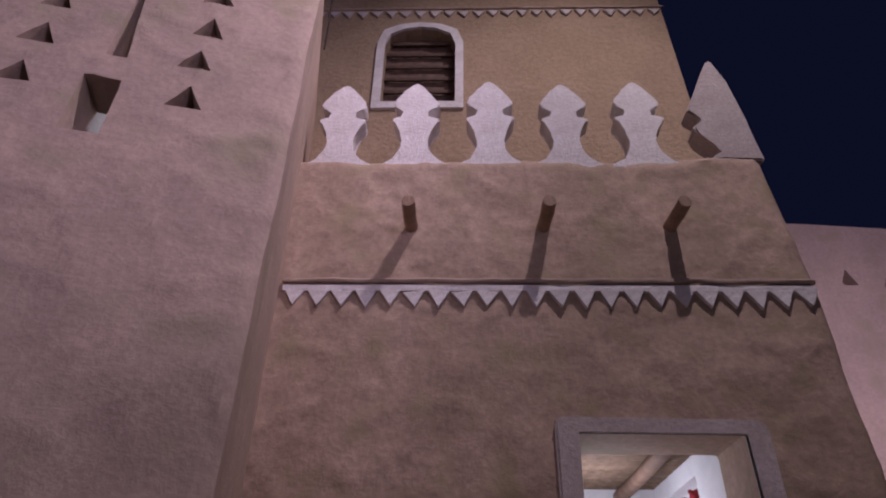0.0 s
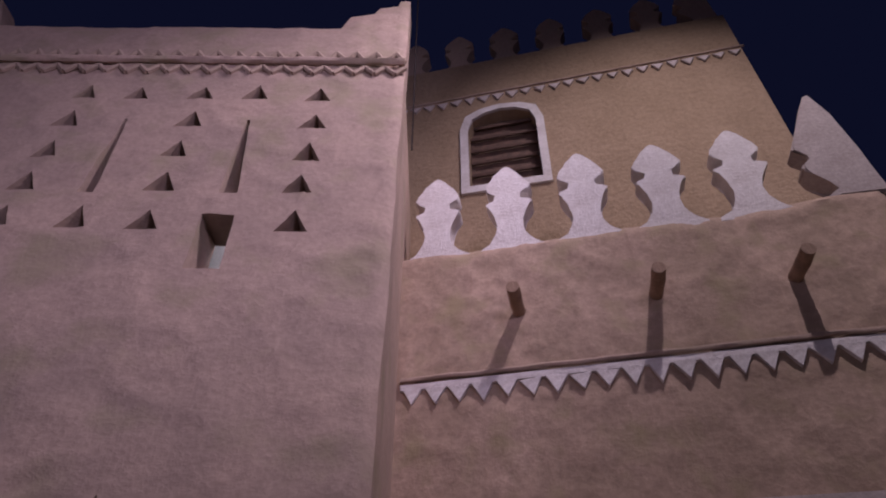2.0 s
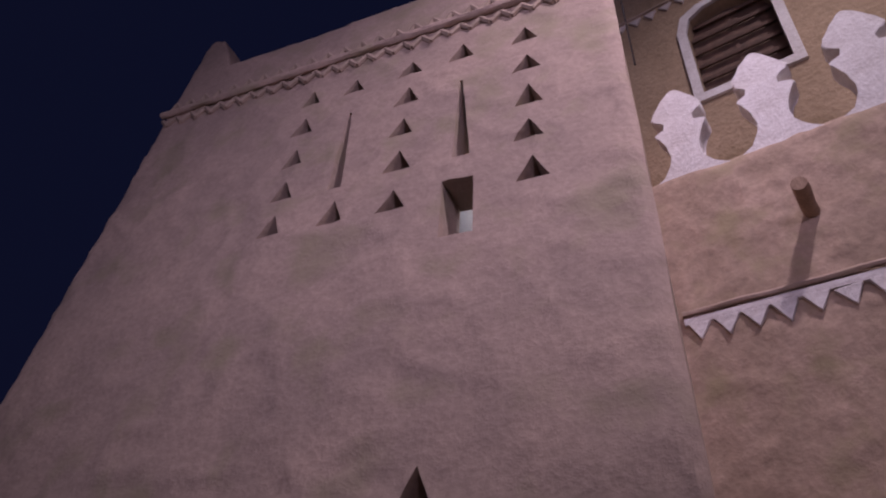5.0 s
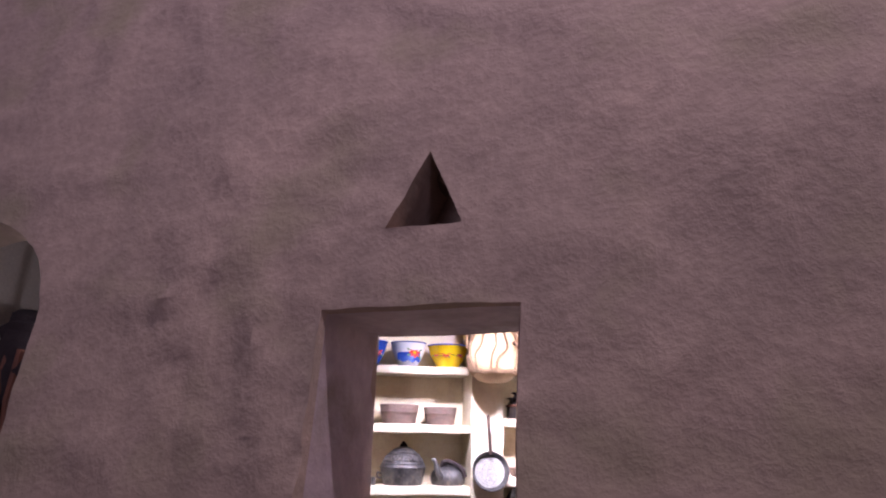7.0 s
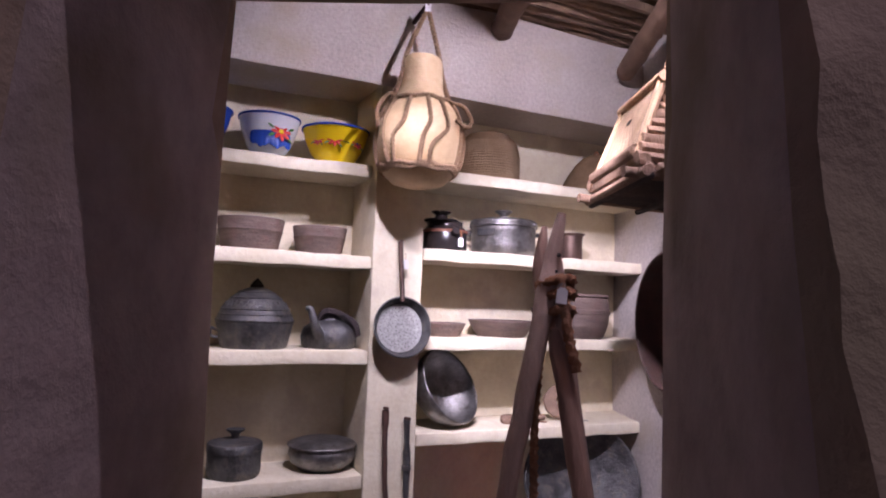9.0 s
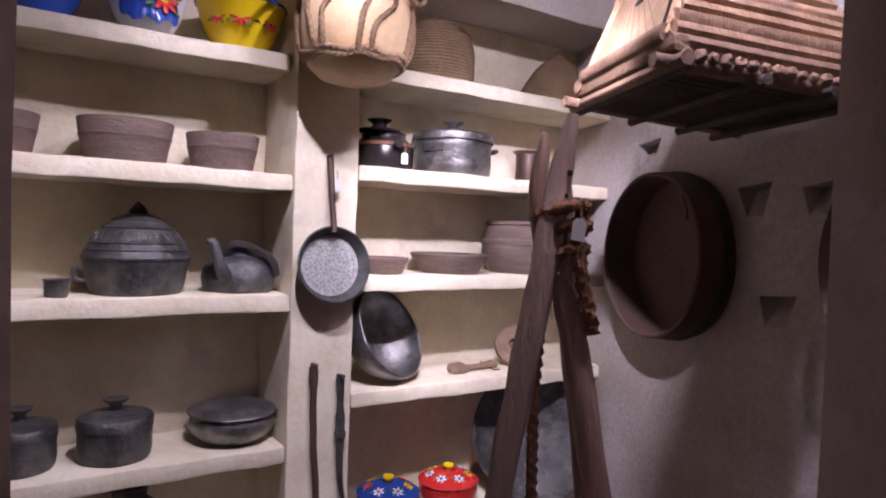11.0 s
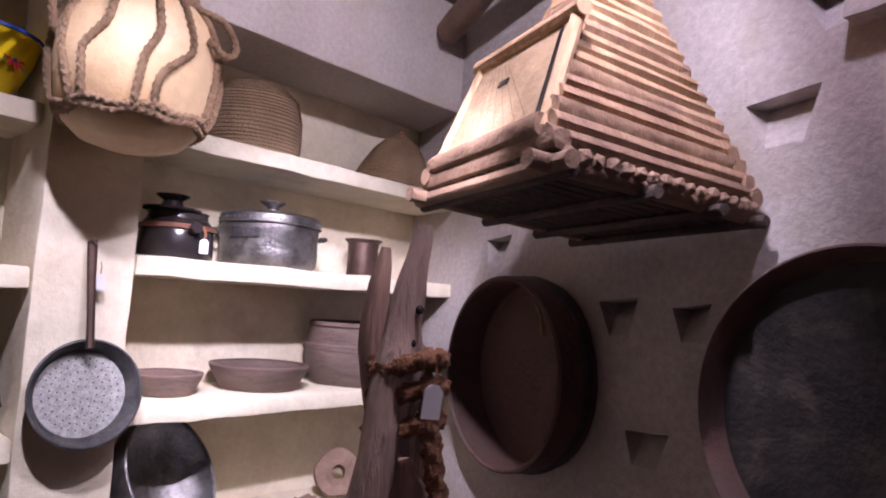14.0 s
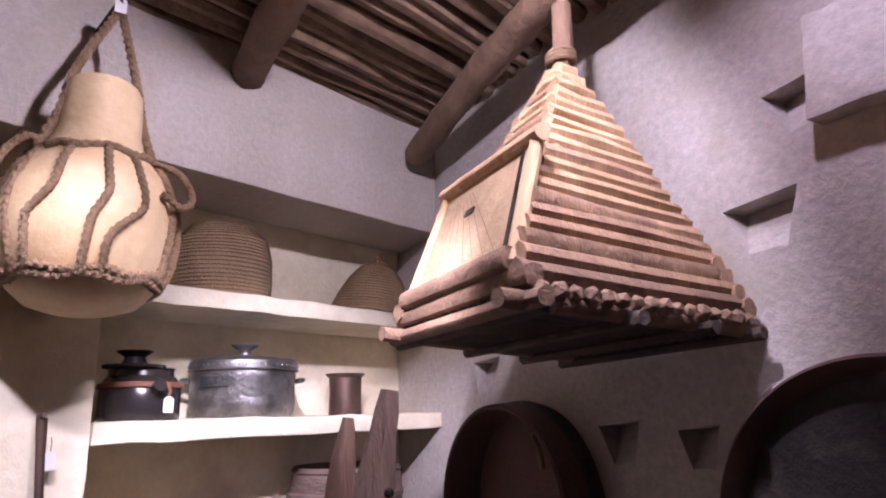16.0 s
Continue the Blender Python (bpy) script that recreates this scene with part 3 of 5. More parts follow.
for z in (10.05, 10.40, 10.75, 11.10, 11.45, 11.78):
    part("slat", slat, SHUTTER, win, m=pose(0, 0, z, 20, 0, 0))
for x in (0.72, 1.38, 2.04):
    part("stile", box(x - 0.035, x + 0.035, 0.28, 0.30, 9.97, 12.0), SHUTTER, win)
zigzag("frieze_upper", UP, -1.2, UR - 0.05, 12.50, 0.30, 0.20, 0.05, FRAME, "small sawtooth frieze below the upper parapet", seed=5)
for i in range(6):
    merlon("merlon", UP @ pose(-0.55 + i * 1.07, 0.05, 13.82), "dim stepped merlon on the upper parapet", 0.98, 1.3, MUD, "upper merlons", seed=20 + i)
corner_merlon("corner_merlon", UP @ pose(UR - 0.52, 0.05, 13.85), MUD, 0.9)
# distant courtyard wall
bm = prism([(7.0, -0.1), (20, -0.1), (20, 8.8), (13, 9.2), (9.6, 9.45), (7.0, 9.5)], 0, 0.5)
far = thing("wall_courtyard", bm, MUD, WING @ pose(0, 5.0, 0), "plain courtyard wall with small triangular holes", "wall", kind="structure", smooth=False)
cutter = bmesh.new()
for u, z in ((10.25, 7.9), (11.1, 7.85), (12.0, 7.8)):
    prism([(u - 0.18, z), (u + 0.18, z), (u, z + 0.38)], -0.3, 0.3, cutter)
cut(far, cutter)

# ---- white room behind the portal ----
thing("wall_majlis_back", box(1.2, 6.4, 3.9, 4.1, 0, 3.6), WHITE, WING, "white plastered rear wall of the portal room", "wall", kind="structure")
b = box(5.25, 5.55, 0.92, 3.9, 0, 3.6)
side = thing("wall_majlis_side", b, WHITE, WING, "white side wall with a square niche", "wall", kind="structure")
cut(side, box(5.0, 5.46, 1.9, 3.7, 1.6, 3.28, 0.03))
thing("wall_majlis_left", box(1.2, 1.4, 0.92, 3.9, 0, 3.6), WHITE, WING, "white side wall of the portal room", "wall", kind="structure")
thing("floor_majlis", box(1.2, 5.5, 0.5, 3.9, -0.02, 0.01), EARTH, WING, "earth floor of the portal room", "floor", kind="structure")
bm = box(1.2, 5.6, 0.9, 4.1, 3.62, 3.75)
for i in range(26):
    y = 0.98 + i * 0.115
    tube([(1.25, y, 3.58), (3.3, y + 0.03, 3.57), (5.25, y, 3.58)], 0.05, 7, bm, rough=0.3)
thing("ceiling_majlis", bm, STICK, WING, "ceiling of palm sticks over the portal room", "ceiling", kind="structure")
for u in (2.2, 3.45, 4.7):
    thing("ceiling_beam", tube([(u, 0.95, 3.42), (u + 0.03, 2.5, 3.42), (u, 3.95, 3.43)], 0.10, 12, rough=0.15), LOG, WING, "dark round roof beam", "beam", "portal room beams")
b = bmesh.new()
rnd = random.Random(4)
for i in range(60):
    c = Vector((rnd.gauss(0, 0.10), rnd.gauss(0, 0.14), rnd.uniform(0, 0.42)))
    bmesh.ops.create_icosphere(b, subdivisions=1, radius=rnd.uniform(0.03, 0.07), matrix=Matrix.Translation(c))
thing("red_tassels", b, CLOTH_RED, WING @ pose(5.33, 2.15, 2.72), "bundle of red woollen tassels in the niche", "textile", kind="stuff")

# ---- store room shell ----
CEIL = 2.98
S_BACK = 0.36
thing("floor_store", box(-3.9, 0.2, 4.6, 8.0, -0.03, 0.0), EARTH, I4, "earth floor of the store room", "floor", kind="structure")
# shelf wall: rear plane, lintel above the recesses, pier between them
shelfwall = thing("wall_shelves", box(-2.6, 1.62, S_BACK, S_BACK + 0.3, 0, 3.2), SHELFM, SHELF, "cream plastered wall behind the shelves", "wall", kind="structure")
b = subdivide(box(-2.6, 1.46, 0.0, S_BACK - 0.003, 2.51, 3.2, 0.012), 0.16)
uneven(b, 0.008, 0.3)
thing("wall_lintel", b, PLASTER, SHELF, "smooth plaster wall face above the shelf recesses", "wall", kind="structure")
b = subdivide(box(-0.242, 0.0, 0.0, S_BACK - 0.003, 0.0, 2.515, 0.012), 0.12)
uneven(b, 0.006, 0.2)
thing("pier", b, SHELFM, SHELF, "cream painted plaster pier between the shelves", "pier", kind="structure")
b = box(-2.6, -1.55, 0.0, S_BACK - 0.003, 0, 2.515, 0.012)
thing("pier", b, SHELFM, SHELF, "cream painted plaster pier at the shelf end", "pier", kind="structure")


def shelf(x0, x1, z, front=0.0, tilt=0.0):
    b = box(x0, x1, front, S_BACK - 0.004, z - 0.058, z, 0.010)
    subdivide(b, 0.10)
    for v in b.verts:
        v.co.z += tilt * (v.co.x - x0)
    uneven(b, 0.006, 0.13)
    return thing("shelf", b, SHELFM, SHELF, "thick cream plastered shelf slab", "shelf", "plaster shelves")


SHELF_R = (2.155, 1.777, 1.363, 0.928, 0.36)
SHELF_L = (2.142, 1.722, 1.302, 0.765, 0.30)
for i, z in enumerate(SHELF_R):
    shelf(0.002, 1.50, z, 0.0, 0.0)
for i, z in enumerate(SHELF_L):
    shelf(-1.55, -0.245, z, 0.05 if i == 0 else 0.004)
# side wall
b = box(-0.75, 2.1, -0.5, 0.0, 0, 3.2)
subdivide(b, 0.12)
uneven(b, 0.012, 0.35)
wall_side = thing("wall_side", b, ROUGHCAST, SIDE, "grey roughcast side wall of the store room with cut footholds", "wall", kind="structure")
# footholds: flat above, sloping out to a point below
cutter = bmesh.new()
for s0, s1, z1, drop, lean in ((-0.13, 0.075, 2.236, 0.17, 0.45), (-0.21, -0.06, 2.475, 0.16, 0.2), (1.0, 1.18, 1.965, 0.17, 0.7), (0.38, 0.55, 1.745, 0.13, 0.35), (0.14, 0.28, 1.735, 0.12, 0.4), (0.26, 0.43, 1.385, 0.15, 0.6)):
    v = [cutter.verts.new(p) for p in ((s0, 0.06, z1), (s1, 0.06, z1 - 0.015), (s1 - 0.02, -0.075, z1 - 0.015), (s0 + 0.02, -0.075, z1), (s0 + (s1 - s0) * lean - 0.015, 0.06, z1 - drop - 0.06), (s0 + (s1 - s0) * lean + 0.02, 0.06, z1 - drop - 0.05))]
    for f in ((0, 1, 2, 3), (3, 2, 5, 4), (0, 3, 4), (1, 5, 2), (0, 4, 5, 1)):
        cutter.faces.new([v[i] for i in f])
cut(wall_side, cutter)
thing("wall_left", box(-3.75, -3.5, 5.42, 7.6, 0, 3.2), PLASTER, I4, "plastered end wall of the store room", "wall", kind="structure")
TI = TOWER.inverted()
bm = box(-2.1, 1.55, 0.74, 3.4, CEIL + 0.06, CEIL + 0.18)
for v in bm.verts:
    v.co = TOWER @ v.co
rnd = random.Random(8)
for i in range(44):
    y = -3.0 + i * 0.072 + rnd.uniform(-0.01, 0.01)
    line = [SHELF @ Vector((u, y + 0.5 + rnd.uniform(-0.012, 0.012), CEIL + 0.012 + rnd.uniform(-0.01, 0.012))) for u in [-2.4 + 0.25 * k for k in range(17)]]
    line = [p for p in line if (TI @ p).y > 0.72 and -2.1 < (TI @ p).x < 1.6]
    if len(line) < 2:
        continue
    tube(line, rnd.uniform(0.024, 0.042), 7, bm, rough=0.35)
thing("ceiling_store", bm, STICK, I4, "ceiling of dark palm sticks over the store room", "ceiling", kind="structure")


def roof_beam(points, r, seed):
    b = tube(curve(points, 6), r, 14, rough=0.22)
    return thing("ceiling_beam", b, LOG, I4, "dark knotty round roof beam", "beam", "store room beams")


def sw(u, d, z):
    return SHELF @ Vector((u, d, z))


roof_beam([sw(0.39, 0.03, 2.90), sw(0.25, -0.4, 2.91), sw(0.08, -0.9, 2.91), sw(-0.18, -1.7, 2.92)], 0.058, 1)
roof_beam([sw(1.12, -0.06, 2.80), sw(0.89, -0.58, 2.86), sw(0.74, -0.95, 2.89), sw(0.5, -1.5, 2.91)], 0.052, 2)
roof_beam([sw(-0.75, 0.03, 2.90), sw(-0.75, -0.9, 2.91), sw(-0.75, -1.8, 2.91)], 0.058, 3)

# ---- vessels on the shelves ----
D = 0.18


def on(u, z, d=D, turn=0.0, k=1.0):
    return SHELF @ pose(u, d, z, 0, 0, turn)


def vessel(name, m, profile, mat, label, category="pot", group="", wall=0.006, wobble=0.0, steps=44):
    """An open turned vessel with real wall thickness: outside up, inside down."""
    inner = [(max(r - wall, 0.0), z) for r, z in reversed(profile)]
    inner = [(r, max(z, profile[0][1] + wall)) for r, z in inner]
    return thing(name, lathe([(0, profile[0][1])] + profile + inner[:-1] + [(0, profile[0][1] + wall)], steps, wobble=wobble), mat, m, label, category, group)


def flower(parent, m, r, petal, heart, petals=8, leaves=True):
    """A painted enamel flower as thin raised enamel."""
    b = bmesh.new()
    for i in range(petals):
        a = 2 * math.pi * i / petals
        c = Vector((math.cos(a) * r * 0.6, 0, math.sin(a) * r * 0.6))
        bmesh.ops.create_uvsphere(b, u_segments=8, v_segments=6, radius=1, matrix=Matrix.Translation(c) @ Matrix.Rotation(-a, 4, "Y") @ Matrix.Diagonal((r * 0.42, 0.003, r * 0.20, 1)))
    f = part("flower", b, petal, parent, m=m)
    b = bmesh.new()
    bmesh.ops.create_uvsphere(b, u_segments=10, v_segments=6, radius=1, matrix=Matrix.Diagonal((r * 0.26, 0.005, r * 0.26, 1)))
    part("flower_heart", b, heart, f)
    if leaves:
        for a in (0.4, 2.6, 3.6, 5.4):
            b = bmesh.new()
            c = Vector((math.cos(a) * r * 1.15, 0.001, math.sin(a) * r * 1.0))
            bmesh.ops.create_uvsphere(b, u_segments=8, v_segments=6, radius=1, matrix=Matrix.Translation(c) @ Matrix.Rotation(-a, 4, "Y") @ Matrix.Diagonal((r * 0.36, 0.0025, r * 0.13, 1)))
            part("leaf", b, E_GREEN, f)
    return f


def bowl_face(rb, rt, h, ang, zf):
    """A pose on a flaring bowl's side, facing out at ang degrees."""
    r = rb + (rt - rb) * zf
    tilt = math.degrees(math.atan2(rt - rb, h))
    return pose(0, 0, 0, 0, 0, ang) @ pose(0, -r - 0.0005, h * zf, -tilt, 0, 0)


def enamel_bowl(u, d, r, h, base, label, motif, turn):
    m = on(u, SHELF_L[0], d, turn)
    prof = [(r * 0.50, 0.0), (r * 0.52, 0.012), (r * 0.72, h * 0.30), (r * 0.89, h * 0.66), (r * 0.97, h * 0.95), (r * 1.01, h), (r * 0.985, h * 1.012)]
    ob = vessel("enamel_bowl", m, prof, base, label, "bowl", "enamel bowls", 0.004)
    part("rim", lathe([(r * 0.985, h - 0.004), (r * 1.02, h - 0.004), (r * 1.025, h + 0.004), (r * 0.985, h + 0.006), (r * 0.975, h)], 44), E_BLUE, ob, "dark blue rim")
    for ang, rr, petal, heart in motif:
        flower(ob, bowl_face(r * 0.60, r * 0.98, h, ang, 0.60), rr, petal, heart)
    return ob


b = enamel_bowl(-0.70, 0.17, 0.135, 0.175, E_WHITE, "white enamel bowl with blue cloud and red flower", [], 0)
# blue cloud band on the white bowl
cl = bmesh.new()
for a in range(-40, 34, 8):
    mm = bowl_face(0.080, 0.132, 0.175, a, 0.52)
    bmesh.ops.create_uvsphere(cl, u_segments=10, v_segments=6, radius=1, matrix=mm @ Matrix.Diagonal((0.026, 0.010, 0.066 + 0.010 * math.sin(a), 1)))
part("painted_cloud", cl, E_BLUE, b, "blue painted cloud")
flower(b, bowl_face(0.091, 0.146, 0.175, 16, 0.56), 0.046, E_RED, E_YELLOW)
enamel_bowl(-0.392, 0.18, 0.155, 0.165, E_YELLOW, "bright yellow enamel bowl with painted flowers", [(-16, 0.036, E_RED, E_YELLOW), (34, 0.034, E_RED, E_BLUE), (8, 0.014, BLACK, E_GREEN), (-50, 0.03, E_RED, E_YELLOW)], 0)
enamel_bowl(-1.00, 0.17, 0.14, 0.175, E_BLUE, "deep blue enamel bowl with red flowers", [(30, 0.045, E_RED, E_WHITE), (-20, 0.045, E_RED, E_WHITE)], 0)


def wooden_bowl(u, z, d, r, h, label):
    prof = [(r * 0.80, 0.0), (r * 0.84, 0.01), (r * 0.90, h * 0.40), (r * 0.945, h * 0.60), (r * 0.965, h * 0.62), (r * 0.95, h * 0.66), (r * 1.0, h * 0.97), (r * 0.99, h)]
    return vessel("wooden_bowl", on(u, z, d), prof, BOWLWOOD, label, "bowl", "wooden bowls", 0.012, wobble=0.03)


wooden_bowl(-0.75, SHELF_L[1], 0.19, 0.146, 0.142, "grooved dark wooden bowl on a plaster shelf")
wooden_bowl(-0.442, SHELF_L[1], 0.18, 0.124, 0.128, "small grooved dark wooden bowl")
wooden_bowl(-1.12, SHELF_L[1], 0.18, 0.13, 0.13, "dark wooden bowl on a plaster shelf")


def price_tag(parent, m):
    t = part("tag", prism([(-0.014, 0), (0.014, 0), (0.014, 0.036), (0.006, 0.044), (-0.006, 0.044), (-0.014, 0.036)], -0.0008, 0.0008), TAG, parent, "small white paper tag", m, False)
    part("string", tube([(0, 0, 0.042), (0.002, 0.002, 0.06), (0, 0.004, 0.075)], 0.0012, 5), COIR, t)
    return t


# lidded copper dish with conical cover
dish = empty("covered_dish", on(-0.712, SHELF_L[2], 0.17), "dark metal dish with tall ribbed conical cover", "dish")
part("body", lathe([(0, 0), (0.135, 0), (0.142, 0.01), (0.155, 0.07), (0.164, 0.108), (0.160, 0.113), (0, 0.113)], 48), DARKTIN, dish)
cov = part("cover", lathe([(0.166, 0.112), (0.168, 0.12), (0.163, 0.128), (0.157, 0.142), (0.159, 0.145), (0.154, 0.149), (0.147, 0.164), (0.149, 0.167), (0.143, 0.171), (0.128, 0.192), (0.110, 0.212), (0.112, 0.215), (0.104, 0.219), (0.080, 0.238), (0.081, 0.241), (0.058, 0.252), (0.030, 0.262), (0.0, 0.264)], 48), DARKTIN, dish)
part("knob", lathe([(0.020, 0.256), (0.028, 0.262), (0.030, 0.27), (0.018, 0.286), (0.004, 0.300), (0, 0.302)], 20), BLACK, cov)
part("handle", tube(curve([(-0.158, -0.03, 0.075), (-0.185, -0.05, 0.085), (-0.185, -0.05, 0.055), (-0.156, -0.04, 0.045)], 5), 0.006, 8), DARKTIN, dish)
b = bmesh.new()
for i in range(30):
    a, c = 2 * math.pi * i / 30, 2 * math.pi * (i + 0.5) / 30
    lo, hi, nx = (0.1425, 0.1735), (0.1235, 0.2005), 2 * math.pi * (i + 1) / 30
    tube([(math.cos(a) * lo[0], math.sin(a) * lo[0], lo[1]), (math.cos(c) * hi[0], math.sin(c) * hi[0], hi[1]), (math.cos(nx) * lo[0], math.sin(nx) * lo[0], lo[1])], 0.0016, 5, b)
tagged(part("engraving", b, TIN, cov, "bright engraved zigzag"), kind="stuff")
price_tag(dish, pose(-0.045, -0.098, 0.205, -50, 0, -10))

# kettle with a bent spout and a wrapped handle
ket = empty("kettle", on(-0.378, SHELF_L[2], 0.17, -10), "blackened metal kettle with bent spout and cloth-wrapped handle", "kettle")
body = part("body", lathe([(0, 0), (0.112, 0), (0.122, 0.012), (0.128, 0.05), (0.118, 0.088), (0.085, 0.118), (0.055, 0.128), (0.052, 0.138), (0, 0.142)], 40, wobble=0.03), DARKTIN, ket)
part("spout", tube(curve([(-0.045, -0.10, 0.05), (-0.07, -0.125, 0.09), (-0.085, -0.13, 0.14), (-0.098, -0.132, 0.176), (-0.118, -0.135, 0.178)], 6), [0.026 - 0.0007 * i for i in range(25)], 12), DARKTIN, ket)
part("handle", tube(curve([(-0.05, -0.03, 0.125), (-0.02, -0.05, 0.165), (0.05, -0.05, 0.150), (0.105, -0.06, 0.105), (0.125, -0.05, 0.06)], 6), 0.016, 10, rough=0.5), CLOTH_DARK, ket, "dark rag wrapping")
part("lid", lathe([(0.05, 0.136), (0.05, 0.142), (0.02, 0.15), (0.012, 0.165), (0, 0.168)], 20), DARKTIN, ket)
# small cup on the dish's far side
vessel("cup", on(-0.945, SHELF_L[2], 0.06), [(0.028, 0), (0.032, 0.01), (0.034, 0.05), (0.038, 0.056)], DARKTIN, "small dark metal cup beside the covered dish", "cup")


def lidded_pot(u, z, d, r, h, knob, mat, label, rim=1.06, turn=0, handles=False):
    root = empty("cooking_pot", on(u, z, d, turn), label, "pot", "cooking pots")
    part("body", lathe([(0, 0), (r * 0.90, 0), (r * 0.97, 0.012), (r, h * 0.35), (r * 0.985, h * 0.80), (r * 1.0, h * 0.84), (r * 0.99, h), (0, h)], 48), mat, root)
    lid = part("lid", lathe([(r * rim, h), (r * rim * 1.005, h + 0.006), (r * rim, h + 0.028), (r * 0.98, h + 0.036), (r * 0.6, h + 0.047), (r * 0.2, h + 0.052), (0, h + 0.052)], 48), mat, root)
    if knob:
        part("knob", lathe([(knob * 0.5, h + 0.05), (knob * 0.45, h + 0.062), (knob * 0.6, h + 0.072), (knob * 1.1, h + 0.084), (knob * 1.15, h + 0.09), (0, h + 0.088)], 24), mat, lid)
    if handles:
        for s in (-1, 1):
            part("handle", tube(curve([(s * r, -0.045, h * 0.78), (s * (r + 0.022), -0.03, h * 0.80), (s * (r + 0.022), 0.03, h * 0.80), (s * r, 0.045, h * 0.78)], 5), 0.008, 8), mat, root)
    return root


lidded_pot(-0.768, SHELF_L[3], 0.15, 0.112, 0.105, 0.034, DARKTIN, "dark metal pot with lid and flared knob", 1.02)
wide = empty("lidded_bowl", on(-0.385, SHELF_L[3], 0.17), "grey metal bowl with a shallow domed lid", "bowl")
part("body", lathe([(0, 0), (0.095, 0), (0.105, 0.006), (0.138, 0.035), (0.150, 0.07), (0.145, 0.098), (0.140, 0.104), (0, 0.104)], 48), TIN, wide)
part("lid", lathe([(0.150, 0.104), (0.156, 0.107), (0.154, 0.112), (0.12, 0.126), (0.06, 0.136), (0, 0.138)], 48), TIN, wide)
lidded_pot(-1.03, SHELF_L[3], 0.16, 0.10, 0.10, 0.03, DARKTIN, "dark metal pot with lid and flared knob", 1.02)

# right side of the pier
big = lidded_pot(0.532, SHELF_R[1], 0.19, 0.170, 0.150, 0.040, TIN, "large tinned copper pot with flat lid and knob", 1.03, -25, True)
b = bmesh.new()
for i in range(54):
    a = 2 * math.pi * i / 54
    bmesh.ops.create_icosphere(b, subdivisions=1, radius=0.0042, matrix=Matrix.Translation((math.cos(a) * 0.1755, math.sin(a) * 0.1755, 0.164)))
tagged(part("beading", b, TIN, big, "row of raised beads round the lid"), kind="stuff")
part("seam", lathe([(0.1745, 0.147), (0.180, 0.150), (0.1745, 0.154)], 48), TIN, big)
part("patch", box(-0.05, 0.05, -0.004, 0.004, 0, 0.035, 0.003), DARKTIN, big, "dark riveted patch", pose(0, 0, 0, 0, 0, -35) @ pose(0, -0.172, 0.095))
jar = empty("black_jar", on(0.175, SHELF_R[1], 0.15), "black glossy faceted jar with leather strap", "jar")
part("body", lathe([(0, 0), (0.108, 0), (0.112, 0.008), (0.110, 0.095), (0.098, 0.118), (0.090, 0.125), (0.088, 0.140), (0.094, 0.146), (0, 0.148)], 12), BLACK, jar)
part("strap", lathe([(0.1125, 0.090), (0.116, 0.092), (0.113, 0.104), (0.108, 0.106)], 24), LEATHER, jar, "brown leather strap")
part("lid", lathe([(0.085, 0.147), (0.085, 0.155), (0.035, 0.160), (0.028, 0.178), (0.05, 0.192), (0.05, 0.196), (0, 0.196)], 24, m=Matrix.Translation((-0.03, -0.02, 0))), BLACK, jar)
part("spout", tube([(0.0, -0.10, 0.085), (0.0, -0.135, 0.095)], 0.018, 10), BLACK, jar)
price_tag(jar, pose(0.03, -0.125, 0.02))
part("tie", tube(curve([(0.03, -0.113, 0.10), (0.034, -0.122, 0.08), (0.03, -0.124, 0.066)], 4), 0.004, 6), COIR, jar, "red string")
vessel("beaker", on(0.965, SHELF_R[1], 0.19), [(0.060, 0), (0.062, 0.004), (0.060, 0.08), (0.062, 0.138), (0.074, 0.148), (0.075, 0.153)], COPPER, "dark copper beaker with a flared lip", "beaker")


def coil_basket(m, prof, label, tag=False):
    """A coiled palm-fibre cover: one ridge for each coil."""
    line = []
    for (r0, z0), (r1, z1) in zip(prof, prof[1:]):
        n = max(2, int(math.hypot(r1 - r0, z1 - z0) / 0.012))
        for k in range(n):
            t = k / n
            r, z = r0 + (r1 - r0) * t, z0 + (z1 - z0) * t
            line += [(r, z), (r + 0.004, z + 0.003)]
    ob = thing("palm_basket", lathe(line + [(0.0, prof[-1][1])], 48, wobble=0.04), PALM, m, label, "basket")
    if tag:
        part("knot", tube(curve([(-0.02, 0, prof[-1][1] - 0.005), (-0.01, -0.01, prof[-1][1] + 0.018), (0.02, 0, prof[-1][1])], 5), 0.006, 7), COIR, ob, "red twine loop")
    return ob


coil_basket(on(0.425, SHELF_R[0], 0.188), [(0.166, 0.0), (0.170, 0.06), (0.166, 0.13), (0.146, 0.20), (0.105, 0.245), (0.05, 0.262), (0.0, 0.265)], "domed coiled palm-fibre basket turned upside down")
coil_basket(on(1.09, SHELF_R[0], 0.18) @ pose(0, 0, 0.012, 4, 5, 0), [(0.160, 0.0), (0.163, 0.02), (0.140, 0.08), (0.110, 0.14), (0.07, 0.19), (0.03, 0.215), (0.0, 0.22)], "conical coiled palm-fibre food cover", True)


def tray(u, d, r, h, label):
    return vessel("wooden_tray", on(u, SHELF_R[2], d), [(r * 0.68, 0), (r * 0.75, 0.006), (r * 0.95, h * 0.75), (r, h * 0.95), (r * 0.99, h)], BOWLWOOD, label, "tray", "wooden trays", 0.016, wobble=0.05)


